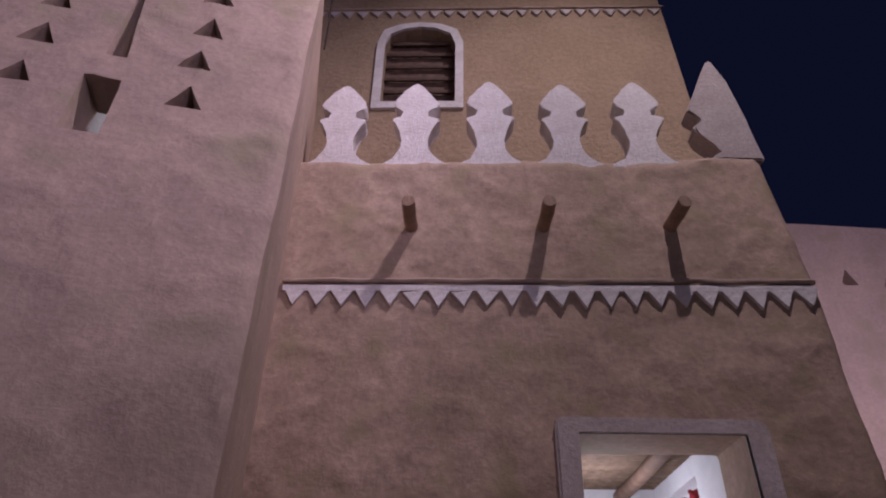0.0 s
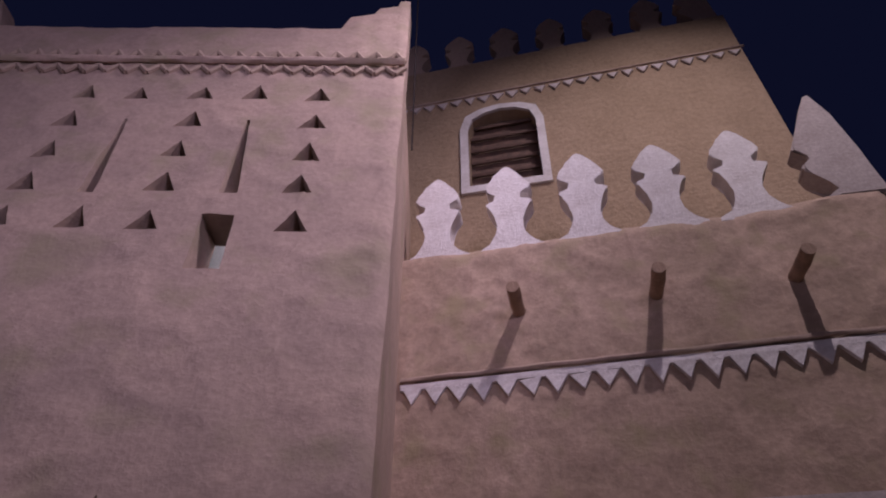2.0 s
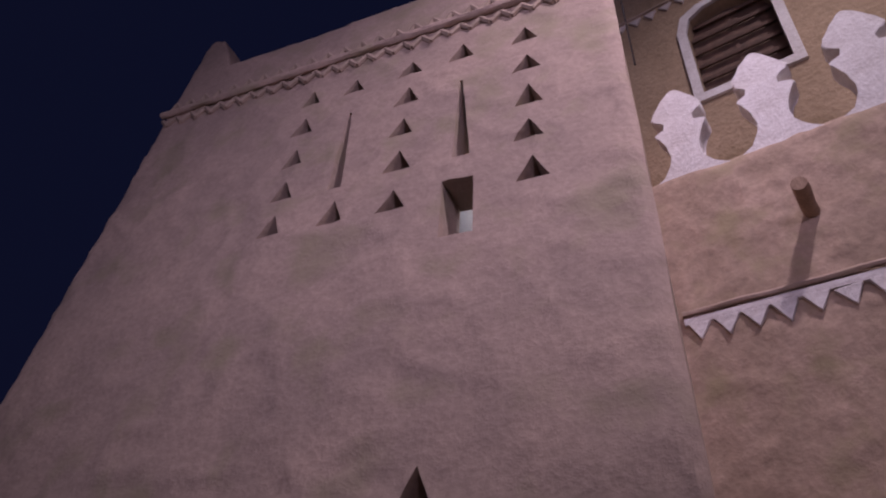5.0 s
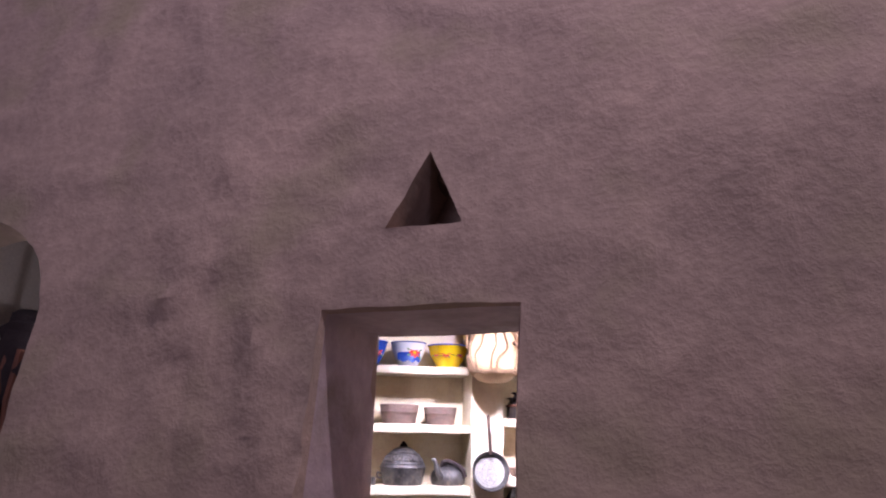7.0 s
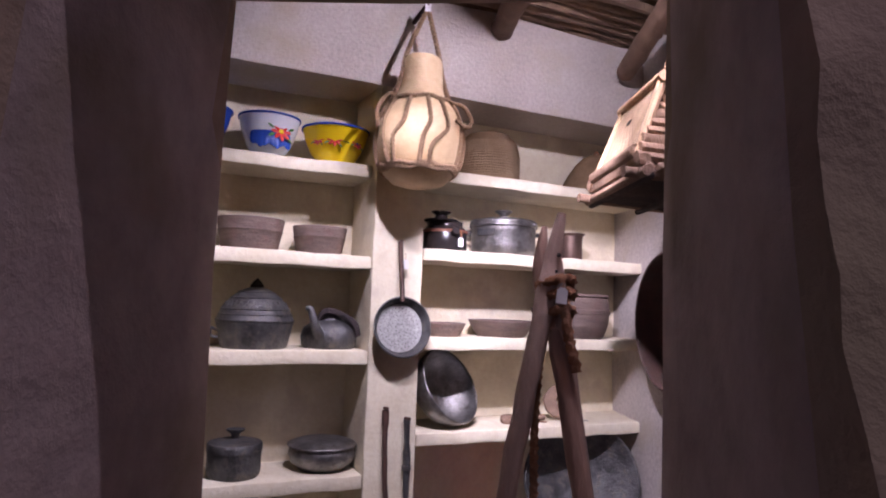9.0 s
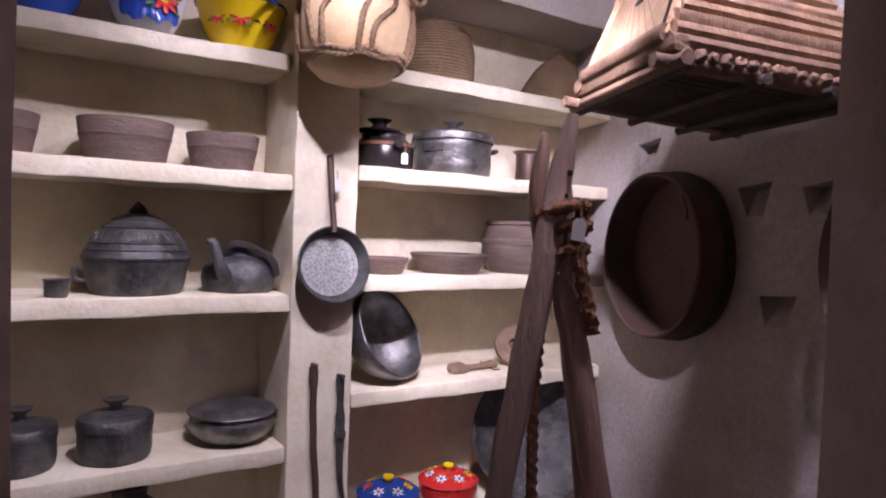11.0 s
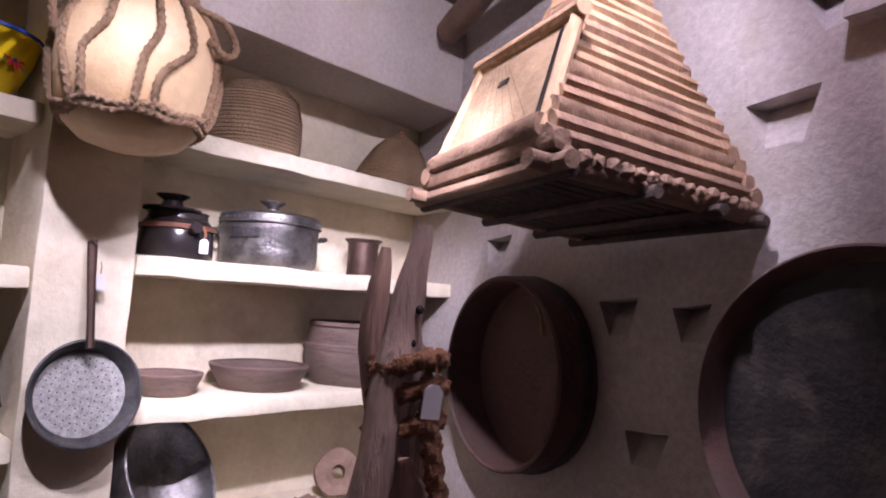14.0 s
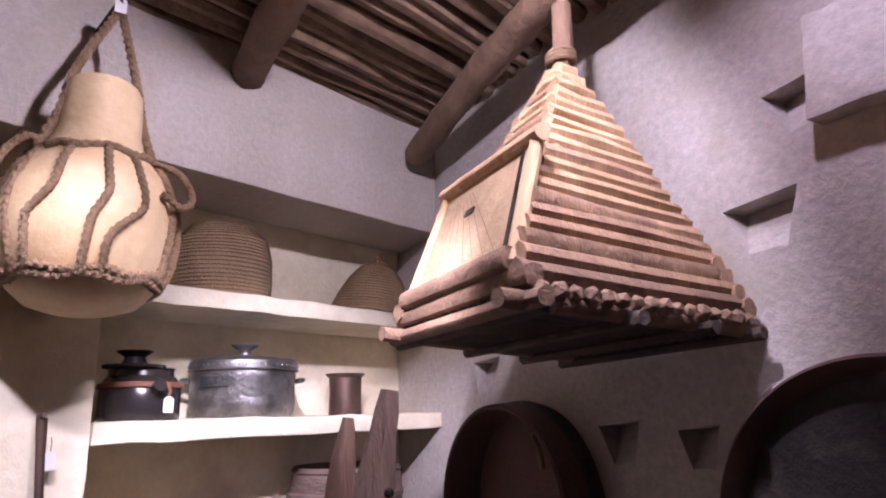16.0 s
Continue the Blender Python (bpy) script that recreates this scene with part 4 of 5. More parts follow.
tray(0.19, 0.16, 0.115, 0.066, "shallow worn wooden tray")
tray(0.525, 0.17, 0.172, 0.084, "wide shallow worn wooden tray")
tub = empty("wooden_tub", on(0.955, SHELF_R[2], 0.17), "large cracked wooden tub with leather patch", "tub")
part("body", lathe([(0, 0), (0.165, 0), (0.182, 0.015), (0.205, 0.08), (0.208, 0.14), (0.196, 0.205), (0.19, 0.215), (0.198, 0.222), (0.19, 0.236), (0.175, 0.236), (0.17, 0.1), (0, 0.06)], 48, wobble=0.05), BOWLWOOD, tub)
part("patch", lathe([(0.2075, 0.128), (0.212, 0.132), (0.2115, 0.150), (0.206, 0.155)], 48), BOWLWOOD, tub, "carved raised band")
# tilted metal bowl leaning in the corner
basin = vessel("metal_basin", SHELF @ pose(0.185, 0.19, 1.085, 0, 0, 30) @ pose(0, 0, 0, 62, 0, 0) @ pose(0, 0, -0.07), [(0.05, 0.0), (0.10, 0.012), (0.155, 0.05), (0.185, 0.10), (0.196, 0.145), (0.19, 0.16)], TIN, "large tinned bowl leaning against the pier", "bowl", "", 0.004)
part("rim", lathe([(0.186, 0.156), (0.193, 0.155), (0.196, 0.160), (0.192, 0.166), (0.186, 0.163)], 44), TIN, basin, "rolled rim")
sp = empty("wooden_spoons", on(0.65, SHELF_R[3] + 0.012, 0.14, 6), "pair of carved wooden spoons tied together", "spoon")
for k in range(2):
    b = tube([(-0.13 + 0.01 * k, 0.02 * k, 0.0), (-0.11, 0.02 * k, 0.004), (-0.06, 0.02 * k, 0.004), (-0.03, 0.02 * k, 0.002), (0.05, 0.015 * k, 0.004), (0.14, 0.03 * k, 0.006)], [0.010, 0.026, 0.028, 0.012, 0.010, 0.014], 12)
    part("spoon", b, CLAY, sp)
part("string", rope([(0.06, -0.012, 0.016), (0.075, 0.03, 0.016), (0.09, -0.03, -0.006), (0.12, -0.05, -0.008)], 0.003), COIR, sp)
ring = lathe([(0.022, -0.03), (0.05, -0.034), (0.078, -0.02), (0.092, 0.0), (0.085, 0.02), (0.05, 0.012), (0.026, 0.024), (0.022, -0.03)], 36, wobble=0.10)
thing("clay_ring", ring, CLAY, SHELF @ pose(0.905, 0.17, SHELF_R[3] + 0.093, 68, 0, -32), "brown clay spindle ring standing on its edge", "ring")


def enamel_pot(u, d, mat, label):
    root = empty("enamel_pot", on(u, SHELF_R[4], d), label, "pot", "enamel pots")
    part("body", lathe([(0, 0), (0.09, 0), (0.11, 0.02), (0.128, 0.07), (0.125, 0.10), (0.13, 0.104), (0, 0.104)], 40), mat, root)
    lid = part("lid", lathe([(0.130, 0.105), (0.132, 0.110), (0.11, 0.128), (0.06, 0.145), (0, 0.15)], 40), mat, root)
    part("knob", lathe([(0.012, 0.148), (0.010, 0.158), (0.024, 0.166), (0.022, 0.176), (0, 0.180)], 20), E_YELLOW, lid)
    for i in range(7):
        a = i * 51
        flower(root, pose(0, 0, 0, 0, 0, a) @ pose(0, -0.085, 0.138, -65, 0, 0), 0.024, (E_WHITE, E_YELLOW, E_RED)[i % 3] if mat is not E_RED else (E_WHITE, E_YELLOW, E_WHITE)[i % 3], E_RED if mat is E_BLUE else E_BLUE, 6, True)
    return root


enamel_pot(0.24, 0.13, E_BLUE, "blue enamel pot with painted flowers and brass knob")
enamel_pot(0.535, 0.13, E_RED, "red enamel pot with white and yellow painted flowers")
basin = vessel("metal_basin", SHELF @ pose(0.98, 0.10, 0.62, 0, 0, -20) @ pose(0, 0, 0, 75, 0, 0) @ pose(0, 0, -0.04), [(0.10, 0.0), (0.20, 0.02), (0.28, 0.08), (0.30, 0.10)], DARKTIN, "wide dark metal basin leaning on the lowest shelf", "basin", "", 0.005)
part("rim", lathe([(0.294, 0.096), (0.303, 0.095), (0.307, 0.101), (0.302, 0.107), (0.294, 0.104)], 44), DARKTIN, basin, "rolled rim")
vessel("dark_jar", on(-0.72, SHELF_L[4], 0.16), [(0.10, 0), (0.13, 0.06), (0.14, 0.18), (0.10, 0.28), (0.05, 0.32), (0.06, 0.36)], DARKTIN, "tall dark jar on the lowest shelf", "jar")

# ---- things hung on the pier ----
skim = empty("skimmer", SHELF @ pose(-0.112, -0.012, 1.405, 0, 0, 0), "long-handled perforated metal strainer hanging on a nail", "skimmer")
# a deep strainer: open rim towards the room, flat scoured bottom near the wall
b = lathe([(0.108, 0.006), (0.118, 0.022), (0.127, 0.060), (0.131, 0.066), (0.136, 0.064), (0.134, 0.058), (0.123, 0.018), (0.114, 0.0), (0.0, 0.0), (0.0, 0.004), (0.108, 0.006)], 56, m=Matrix.Rotation(radians(90), 4, "X"))
bowl = part("bowl", b, DARKTIN, skim, "blackened strainer bowl", pose(0, -0.012, 0, -9, 0, 0) @ Matrix.Diagonal((1, 0.75, 1, 1)))
part("bottom", lathe([(0, 0.0075), (0.107, 0.0075), (0.109, 0.0055), (0, 0.005)], 48, m=Matrix.Rotation(radians(90), 4, "X")), SPECKLE, bowl, "scoured pale perforated bottom")
holes = bmesh.new()
for row, (r, y) in enumerate(((0.1165, -0.006), (0.1195, -0.013), (0.124, -0.028), (0.1285, -0.043))):
    for i in range(44):
        a = 2 * math.pi * (i + 0.5 * (row % 2)) / 44
        bmesh.ops.create_cone(holes, cap_ends=True, segments=6, radius1=0.0026, radius2=0.0026, depth=0.006, matrix=Matrix.Translation((math.cos(a) * r, y, math.sin(a) * r)) @ Matrix.Rotation(-a, 4, "Y") @ Matrix.Rotation(radians(90), 4, "Y"))
for ri, n in ((0.02, 7), (0.038, 14), (0.056, 20), (0.074, 27), (0.09, 33)):
    for i in range(n):
        a = 2 * math.pi * i / n + ri * 9
        bmesh.ops.create_cone(holes, cap_ends=True, segments=6, radius1=0.0020, radius2=0.0020, depth=0.002, matrix=Matrix.Translation((math.cos(a) * ri, -0.0075, math.sin(a) * ri)) @ Matrix.Rotation(radians(90), 4, "X"))
tagged(part("hole", holes, BLACK, bowl, "rows of punched holes"), kind="stuff")
part("handle", tube([(0.0, -0.045, 0.118), (0.0, -0.028, 0.2), (-0.004, -0.015, 0.30), (-0.008, -0.008, 0.385)], [0.011, 0.010, 0.011, 0.013], 8), COPPER, skim)
part("nail", tube([(-0.009, 0.02, 0.388), (-0.009, -0.03, 0.392)], 0.006, 8), RUST, skim)
price_tag(skim, pose(0.014, -0.022, 0.265))
st = thing("iron_poker", tube(curve([sw(-0.158, -0.02, 1.045), sw(-0.156, -0.025, 0.9), sw(-0.150, -0.022, 0.75), sw(-0.136, -0.02, 0.6), sw(-0.13, -0.02, 0.42)], 5), [0.016] * 3 + [0.012] * 18, 10, rough=0.2), RUST, I4, "thin iron rod hanging on the pier", "rod")
part("nail", tube([sw(-0.157, 0.02, 1.05), sw(-0.157, -0.045, 1.056)], 0.006, 8), RUST, st)
kn = empty("sheathed_dagger", SHELF @ pose(-0.055, -0.022, 0.0), "dagger in a dark curved sheath hanging on the pier", "dagger")
part("hilt", tube([(0, 0, 1.0), (0, -0.004, 0.97), (0.002, -0.004, 0.90), (0.004, -0.002, 0.86)], [0.017, 0.014, 0.011, 0.016], 12), DARKTIN, kn)
part("sheath", tube(curve([(0.004, 0, 0.86), (0.006, 0, 0.76), (0.008, 0, 0.66), (0.022, 0, 0.56), (0.05, 0, 0.49)], 5), [0.018 - 0.0006 * i for i in range(21)], 10), DARKTIN, kn)
part("sheath_band", tube([(0.005, 0, 0.80), (0.006, 0, 0.78)], 0.021, 12), TIN, kn)
part("nail", tube([(0, 0.04, 1.0), (0, -0.03, 1.008)], 0.007, 8), RUST, kn)

# ---- gourd in a rope net ----
GC = Vector((-1.678, 6.85, 0))
gourd = empty("gourd_vessel", Matrix.Translation(GC), "large pale dried gourd in a knotted rope net", "gourd")
gprof = [(0.0, 2.015), (0.06, 2.018), (0.115, 2.035), (0.150, 2.07), (0.178, 2.13), (0.188, 2.20), (0.182, 2.28), (0.160, 2.345), (0.125, 2.39), (0.104, 2.42), (0.093, 2.46), (0.090, 2.52), (0.087, 2.57), (0.076, 2.592), (0.052, 2.598), (0.045, 2.58), (0.0, 2.57)]
part("body", lathe(gprof, 56, wobble=0.05), GOURD, gourd)


def gr(z):
    for (r0, z0), (r1, z1) in zip(gprof, gprof[1:]):
        if z0 <= z <= z1:
            return r0 + (r1 - r0) * (z - z0) / max(z1 - z0, 1e-6)
    return 0.07


def on_gourd(a, z, out=0.006):
    r = gr(z) + out
    return Vector((math.cos(a) * r, math.sin(a) * r, z))


for z, rr, rings in ((2.095, 0.0085, 2), (2.385, 0.0095, 1)):
    for k in range(rings):
        pts = [on_gourd(2 * math.pi * i / 24, z - 0.014 * k + 0.006 * math.sin(i * 2.1 + k)) for i in range(25)]
        part("rope_ring", rope(pts, rr, 3), ROPE, gourd)
rnd = random.Random(12)
for i in range(13):
    a0 = 2 * math.pi * i / 13 + rnd.uniform(-0.09, 0.09)
    bend = rnd.choice((0.04, -0.34, 0.30, -0.2, -0.05))
    at = rnd.uniform(0.35, 0.6)
    pts = [on_gourd(a0 + bend * max(0.0, min(1.0, (t - at) * 4)) + 0.03 * math.sin(7 * t + i), 2.385 - 0.295 * t) for t in [k / 10 for k in range(11)]]
    part("net_cord", rope(pts, 0.0085, 3), ROPE, gourd)
part("side_loop", rope([on_gourd(-0.5, 2.385), on_gourd(-0.40, 2.36, 0.05), on_gourd(-0.35, 2.30, 0.055), on_gourd(-0.45, 2.27, 0.03), on_gourd(-0.7, 2.29, 0.012)], 0.008), ROPE, gourd)
part("side_loop", rope([on_gourd(3.7, 2.385), on_gourd(3.75, 2.40, 0.05), on_gourd(3.7, 2.33, 0.05), on_gourd(3.65, 2.25, 0.02)], 0.008), ROPE, gourd)
NAIL = Vector((0.015, 0.02, 2.835))
for a in (0.12, 3.5):
    part("hanger", rope([on_gourd(a, 2.385), Vector((math.cos(a) * 0.095, math.sin(a) * 0.095, 2.50)), Vector((math.cos(a) * 0.07, math.sin(a) * 0.07, 2.62)), NAIL], 0.010), ROPE, gourd)
part("peg", tube([NAIL + Vector((-0.08, 0.24, 0.0)), NAIL + Vector((0.005, -0.03, 0.01))], 0.012, 8), RUST, gourd)
price_tag(gourd, Matrix.Translation(NAIL + Vector((0.0, -0.03, -0.03))) @ pose(0, 0, 0, 0, 0, 5))

# ---- hanging pyramid cage of cane ----
C = [Vector((-0.99, 6.57, 1.985)), Vector((-1.00, 6.04, 1.985)), Vector((-0.385, 6.11, 1.965)), Vector((-0.43, 6.64, 1.95))]
APEX = Vector((-0.685, 6.29, 2.60))
cage = empty("cane_cage", Matrix.Translation(C[0]), "hanging pyramid-shaped bird trap of stacked split canes", "cage")
back = Matrix.Translation(-C[0])
rnd = random.Random(3)
N_LAYER = 19
for k in range(N_LAYER):
    t = (k + 0.4) / N_LAYER * 0.965
    q = [c.lerp(APEX, t) for c in C]
    for s in range(4):
        a, b2 = q[s], q[(s + 1) % 4]
        if s == 0 and 1 <= k <= 9:
            continue
        d = (b2 - a).normalized()
        r = 0.0222 - 0.004 * t + rnd.uniform(-0.0015, 0.0015)
        over = 0.022 * (1 - t) + rnd.uniform(0, 0.008)
        lift = Vector((0, 0, 0.010 if s % 2 else 0))
        mid = (a + b2) / 2 + Vector((rnd.uniform(-1, 1), rnd.uniform(-1, 1), rnd.uniform(-1, 1))) * 0.004
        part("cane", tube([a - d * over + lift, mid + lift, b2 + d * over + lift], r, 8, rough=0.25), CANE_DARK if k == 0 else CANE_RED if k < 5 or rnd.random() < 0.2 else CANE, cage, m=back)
# floor of the cage; the shade beneath it is put into the cane colour
for k in range(13):
    t = (k + 0.5) / 13
    a, b2 = C[0].lerp(C[1], t), C[3].lerp(C[2], t)
    part("floor_slat", tube([a + Vector((0, 0, -0.02)), (a + b2) / 2 + Vector((0, 0, -0.022)), b2 + Vector((0, 0, -0.02))], 0.019, 6, rough=0.2), CANE_SHADE, cage, m=back)
for t in (0.02, 0.38, 0.72, 0.98):
    a, b2 = C[0].lerp(C[3], t), C[1].lerp(C[2], t)
    e = (b2 - a).normalized() * 0.05
    part("floor_bearer", tube([a - e + Vector((0, 0, -0.045)), b2 + e + Vector((0, 0, -0.045))], 0.014, 8, rough=0.2), CANE_SHADE, cage, m=back)
for s in (0, 1, 3):
    a, b2 = C[s], C[(s + 1) % 4]
    e = (b2 - a).normalized() * 0.06
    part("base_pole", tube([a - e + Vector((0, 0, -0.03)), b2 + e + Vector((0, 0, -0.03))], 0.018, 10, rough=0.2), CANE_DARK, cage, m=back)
e = (C[1] - C[0]).normalized()
part("cut_end", tube([C[0] - e * 0.064 + Vector((0, 0, -0.03)), C[0] - e * 0.058 + Vector((0, 0, -0.03))], 0.0185, 10), GOURD, cage, "pale freshly cut pole end", back)
# bound ends along the lower edge
b = bmesh.new()
for k in range(16):
    p = C[1].lerp(C[2], (k + 0.5) / 16) + Vector((0, -0.022, -0.012))
    bmesh.ops.create_icosphere(b, subdivisions=1, radius=rnd.uniform(0.014, 0.021), matrix=Matrix.Translation(p) @ Matrix.Rotation(rnd.uniform(0, 3), 4, "X"))
tagged(part("lashing", b, CANE_DARK, cage, "knotted lashings", back), kind="stuff")
# carved door in the front
fx = (C[1] - C[0]).normalized()
fz = (APEX - (C[0] + C[1]) / 2)
fz = Vector((fz.x * 0.72, fz.y * 0.72, fz.z)).normalized()
fn = fx.cross(fz).normalized()
if fn.x > 0:
    fn = -fn
P0 = C[0].lerp(C[1], 0.5)
DM = Matrix((fx, fn, fx.cross(fn))).transposed().to_4x4()
if (DM @ Vector((0, 0, 1))).z < 0:
    DM = Matrix((-fx, fn, (-fx).cross(fn))).transposed().to_4x4()
DM = back @ Matrix.Translation(P0) @ DM
sx = 1 if (DM.to_3x3() @ Vector((1, 0, 0))).y > 0 else -1
door = part("door", prism([(-0.215, 0.055), (0.215, 0.055), (0.175, 0.315), (-0.175, 0.315)], 0.0, 0.016), BOARD, cage, "carved wooden door board", DM, False)
part("keyhole", box(-0.022, 0.022, 0.010, 0.019, -0.009, 0.009, 0.003), BLACK, door, m=pose(sx * 0.03, 0, 0.225))
for k in range(7):
    part("groove", tube([(-0.16 + 0.045 * k, 0.0160, 0.07), (0.05 + 0.014 * k, 0.0160, 0.285)], 0.0010, 5), CANE_DARK, door)
# no real opening: a black strip paints the shade at the door edge
part("gap", prism([(-sx * 0.200, 0.06), (-sx * 0.186, 0.06), (-sx * 0.150, 0.30), (-sx * 0.160, 0.30)], 0.010, 0.019), BLACK, door, "black strip standing in for shade beside the door", smooth=False)
part("sill_stick", tube([(-0.235, 0.022, 0.045), (0.235, 0.022, 0.045)], 0.022, 10, rough=0.25), CANE_DARK, cage, m=DM)
part("head_stick", tube([(-0.215, 0.018, 0.325), (0.215, 0.018, 0.325)], 0.019, 10, rough=0.25), CANE, cage, m=DM)
for s in (-1, 1):
    part("door_post", tube([(s * 0.232, 0.012, 0.04), (s * 0.190, 0.012, 0.325)], 0.016, 8, rough=0.2), CANE, cage, m=DM)
part("crown", tube([APEX + Vector((0, 0, -0.03)), APEX + Vector((0.004, -0.01, 0.05)), APEX + Vector((0.0, -0.02, 0.15))], [0.020, 0.026, 0.022], 10, rough=0.2), LOG, cage, "reddish wooden neck", back)
coil = [APEX + Vector((math.cos(a) * 0.034, math.sin(a) * 0.034, -0.005 + a * 0.0016)) for a in [i * 0.5 for i in range(38)]]
part("binding", tube(coil, 0.006, 7), ROPE, cage, m=back)
part("hanging_rope", rope([APEX + Vector((0.0, -0.02, 0.13)), APEX + Vector((0.01, -0.02, 0.22)), APEX + Vector((0.01, -0.02, 0.38))], 0.012), ROPE, cage, m=back)

# ---- tripod of poles lashed with rope ----
tri = empty("tripod", pose(-1.30, 6.0, 0), "tripod of old timber poles lashed with orange rope", "tripod")
tb = pose(1.30, -6.0, 0)
part("pole", tube(curve([(-1.575, 5.88, 0.0), (-1.47, 5.92, 0.7), (-1.38, 5.95, 1.2), (-1.315, 5.98, 1.52), (-1.285, 6.0, 1.67), (-1.260, 6.0, 1.81)], 5), [0.030] * 18 + [0.029, 0.027, 0.025, 0.024, 0.022, 0.019, 0.017, 0.012], 12, rough=0.25), POLE, tri, m=tb)
part("pole", tube(curve([(-1.05, 5.74, 0.0), (-1.165, 5.86, 0.7), (-1.25, 5.96, 1.3), (-1.28, 5.99, 1.46)], 5), [0.029] * 13 + [0.026, 0.022, 0.014], 12, rough=0.2), POLE_RED, tri, m=tb)
part("pole", tube(curve([(-0.98, 6.18, 0.0), (-1.10, 6.12, 0.7), (-1.22, 6.06, 1.35), (-1.275, 6.02, 1.70)], 5), [0.028] * 14 + [0.022, 0.016], 12, rough=0.2), POLE, tri, m=tb)
part("fork", tube(curve([(-1.275, 6.04, 1.42), (-1.310, 6.06, 1.62), (-1.300, 6.06, 1.775)], 5), [0.024] * 5 + [0.024, 0.022, 0.020, 0.018, 0.014, 0.008], 12, rough=0.15), POLE_RED, tri, "pale cut fork end", tb)
for z, x in ((1.56, -1.272), (1.51, -1.275), (1.60, -1.275)):
    pts = [(x + 0.050 * math.cos(a), 6.0 + 0.05 * math.sin(a), z + 0.012 * math.sin(a * 1.5)) for a in [i * 0.55 for i in range(14)]]
    part("lashing", rope(pts, 0.013, 3), COIR, tri, m=tb)
part("rope_end", rope([(-1.26, 5.95, 1.55), (-1.25, 5.94, 1.45), (-1.235, 5.93, 1.38), (-1.225, 5.93, 1.34)], 0.014), COIR, tri, m=tb)
part("long_rope", rope([(-1.31, 5.99, 1.52), (-1.335, 5.97, 1.2), (-1.335, 5.96, 0.9), (-1.34, 5.96, 0.5), (-1.34, 5.96, 0.3)], 0.011), COIR, tri, m=tb)
for dz, dx in ((1.68, -0.003), (1.63, -0.012)):
    bb = bmesh.new()
    bmesh.ops.create_uvsphere(bb, u_segments=10, v_segments=8, radius=0.007, matrix=Matrix.Translation((-1.270 + dx, 5.976, dz)))
    part("peg_hole", bb, BLACK, tri, m=tb)
price_tag(tri, tb @ pose(-1.285, 5.895, 1.535, 0, 8, 22) @ Matrix.Diagonal((1.35, 1, 1.05, 1)))

# ---- side wall: sieve, pan, plaster ledges ----
sieve = empty("drum_sieve", SIDE @ pose(0.845, 0.0, 1.48, 0, 0, 0), "large round brown drum sieve hanging on the wall", "sieve")
ry = Matrix.Rotation(radians(-90), 4, "X")
part("hoop", lathe([(0.300, 0.0), (0.318, 0.0), (0.322, 0.07), (0.318, 0.148), (0.310, 0.154), (0.304, 0.148), (0.300, 0.0)], 64, m=ry), RUST, sieve)
part("skin", lathe([(0, 0.012), (0.2, 0.014), (0.302, 0.012), (0.302, 0.006), (0, 0.006)], 64, m=ry), RUST, sieve)
part("hoop_band", lathe([(0.3225, 0.03), (0.327, 0.035), (0.326, 0.06), (0.3225, 0.065)], 64, m=ry), PAN, sieve)
part("string_loop", rope([(-0.17, 0.135, 0.23), (-0.165, 0.11, 0.19), (-0.19, 0.12, 0.14), (-0.20, 0.135, 0.18)], 0.007), ROPE, sieve)
pan = empty("iron_pan", SIDE @ pose(-0.235, 0.0, 1.505), "huge round black iron pan hanging on the wall", "pan")
part("rim", lathe([(0.325, 0.0), (0.352, 0.02), (0.357, 0.078), (0.350, 0.086), (0.342, 0.078), (0.322, 0.02), (0.325, 0.0)], 72, m=ry), RUST, pan)
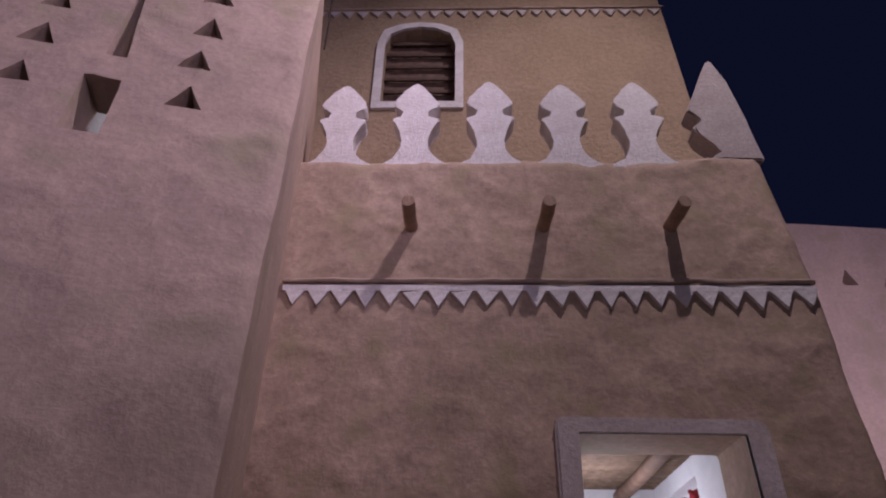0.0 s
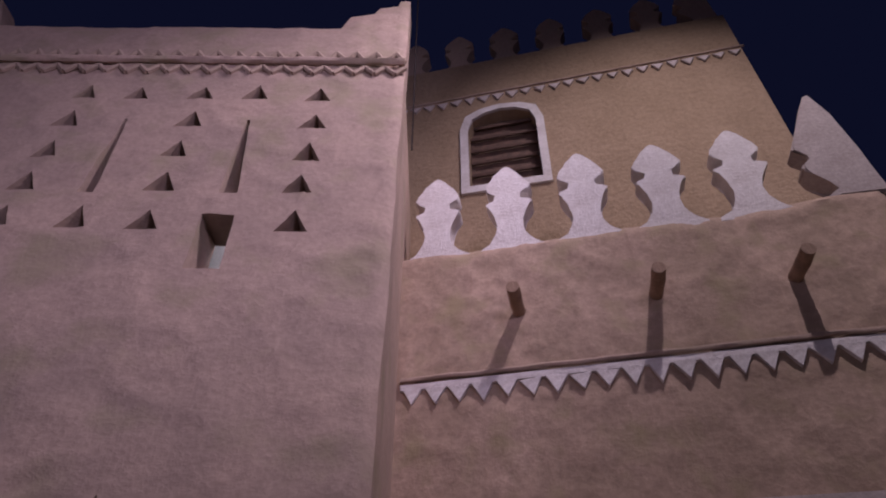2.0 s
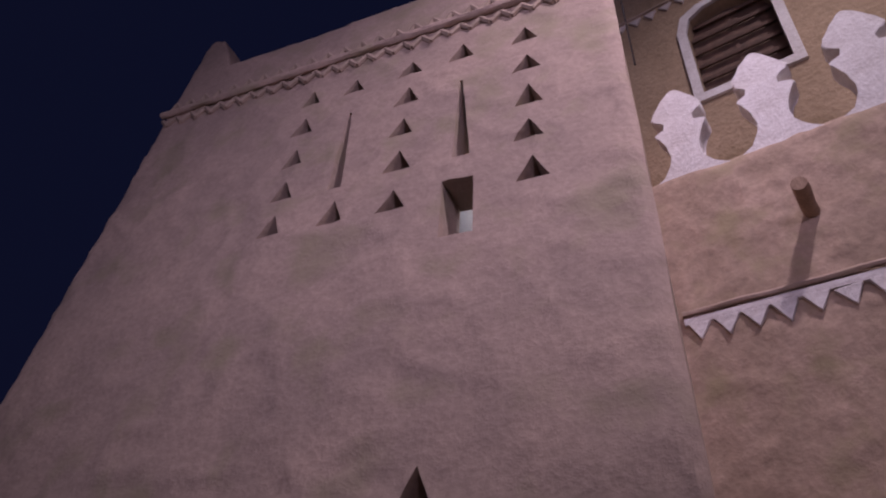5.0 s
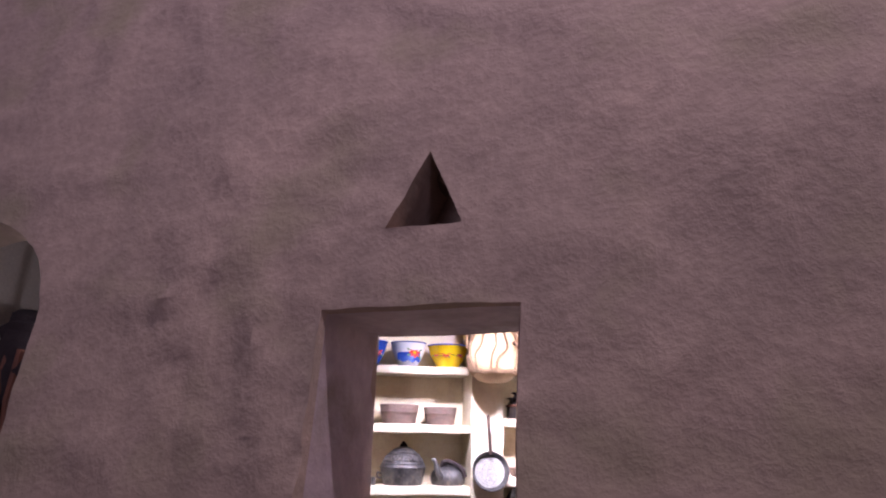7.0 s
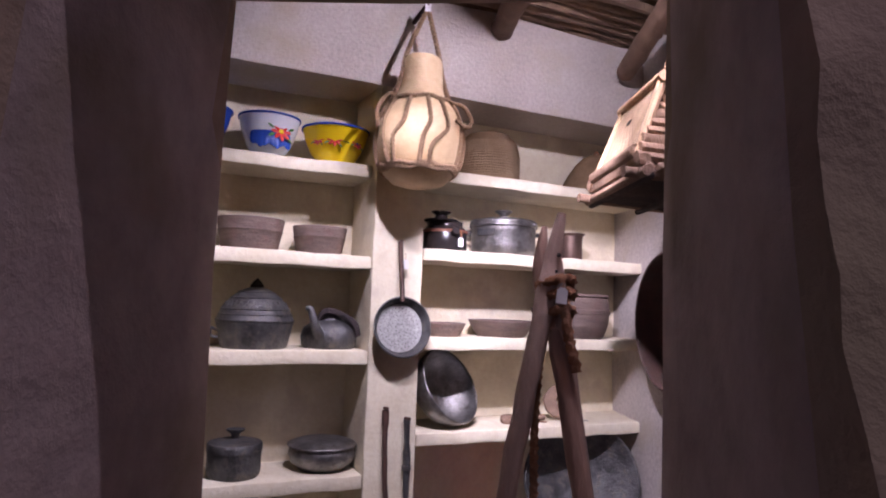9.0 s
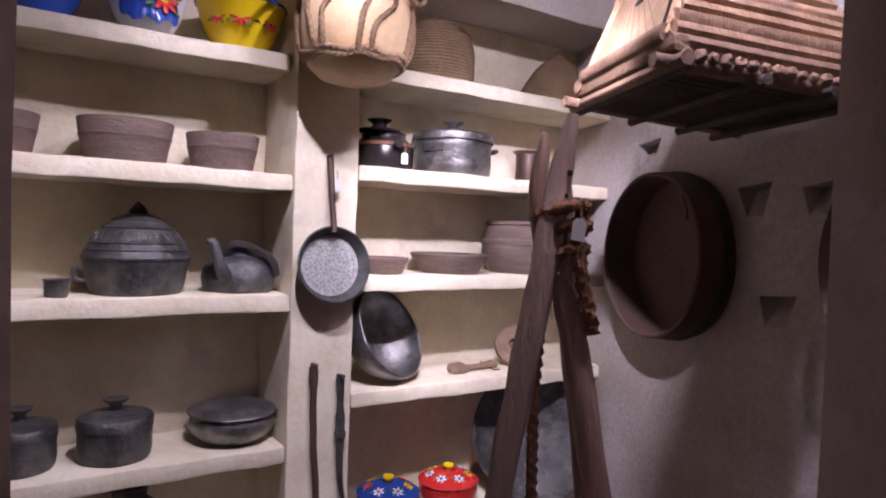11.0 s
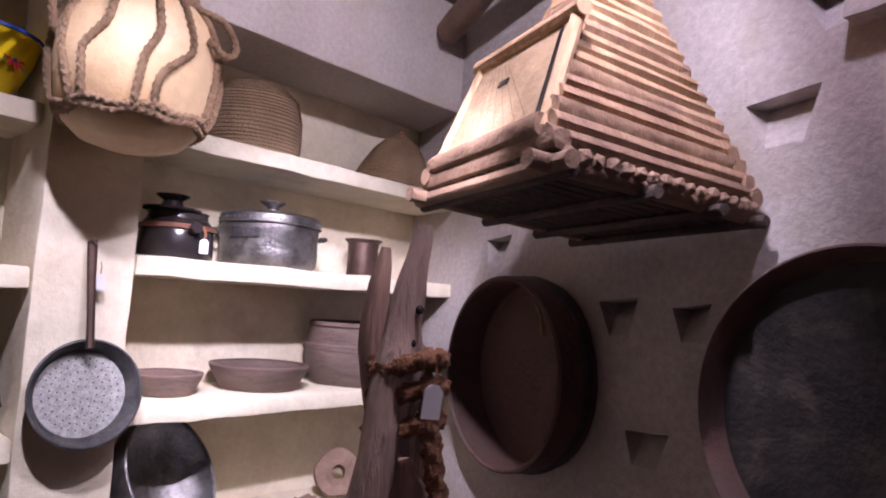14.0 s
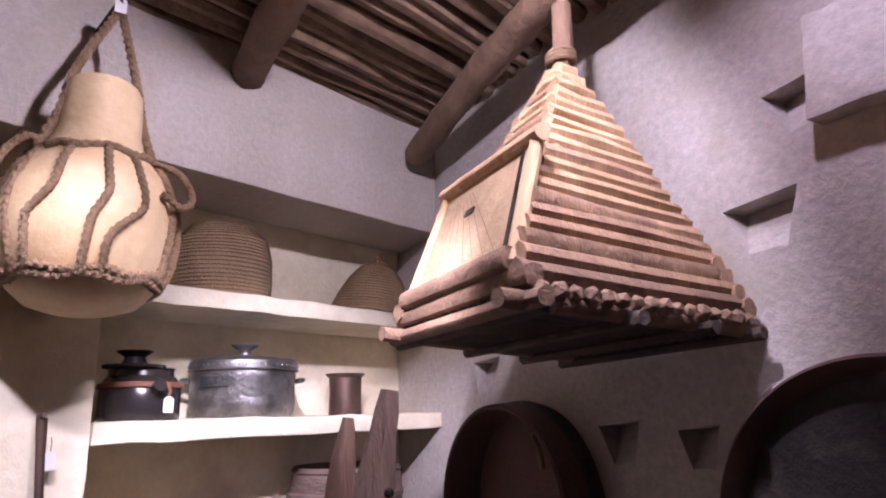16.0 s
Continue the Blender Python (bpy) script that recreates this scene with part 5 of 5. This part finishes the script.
part("bottom", lathe([(0, 0.022), (0.2, 0.020), (0.325, 0.026), (0.325, 0.012), (0, 0.010)], 72, m=ry), PAN, pan)


# raised block of plaster on the wall
b = box(-0.50, -0.19, -0.05, 0.06, 2.34, 2.60, 0.008)
for v in b.verts:
    if v.co.y > 0:
        v.co.y -= 0.056 * (v.co.z - 2.34) / 0.26
subdivide(b, 0.05)
uneven(b, 0.007, 0.08)
thing("plaster_block", b, ROUGHCAST, SIDE, "raised square plaster block on the wall", "block", kind="structure")

# ---- arched passage of the tower ----
thing("wall_passage", box(-4.6, -1.9, 2.2, 2.5, -0.05, 3.3), PLASTER, TOWER, "dim plastered wall inside the arched passage", "wall", kind="structure")
thing("wall_passage_side", box(-2.28, -2.0, 0.86, 2.2, -0.05, 3.3), PLASTER, TOWER, "side wall of the arched passage", "wall", kind="structure")
thing("wall_passage_end", box(-4.4, -4.1, 0.86, 2.2, -0.05, 3.3), PLASTER, TOWER, "end wall of the arched passage", "wall", kind="structure")
thing("ceiling_passage", box(-4.6, -1.9, 0.9, 2.5, 3.3, 3.4), PLASTER, TOWER, "plain ceiling of the arched passage", "ceiling", kind="structure")
bag = empty("saddle_bag", TOWER @ pose(-3.50, 1.15, 1.42), "dark woven saddle bag hanging from a rod", "bag")
b = tube(curve([(0, 0, 0.0), (0.02, 0, 0.25), (-0.02, 0, 0.6), (0.0, 0, 0.95), (0.02, 0, 1.05)], 5), [0.30] * 8 + [0.31, 0.33, 0.34, 0.34, 0.34, 0.33, 0.31, 0.30, 0.28, 0.26, 0.22, 0.2, 0.15], 20, rough=0.25)
part("body", b, CLOTH_DARK, bag)
for i in range(5):
    part("fringe", tube([(-0.24 + 0.12 * i, -0.30, 0.75), (-0.22 + 0.11 * i, -0.33, 0.4), (-0.23 + 0.12 * i, -0.31, 0.05)], 0.03, 8, rough=0.3), LEATHER, bag)
part("rod", tube([(0.06, 0.0, 0.9), (0.10, 0.02, 1.38)], 0.018, 8), CLOTH_DARK, bag)
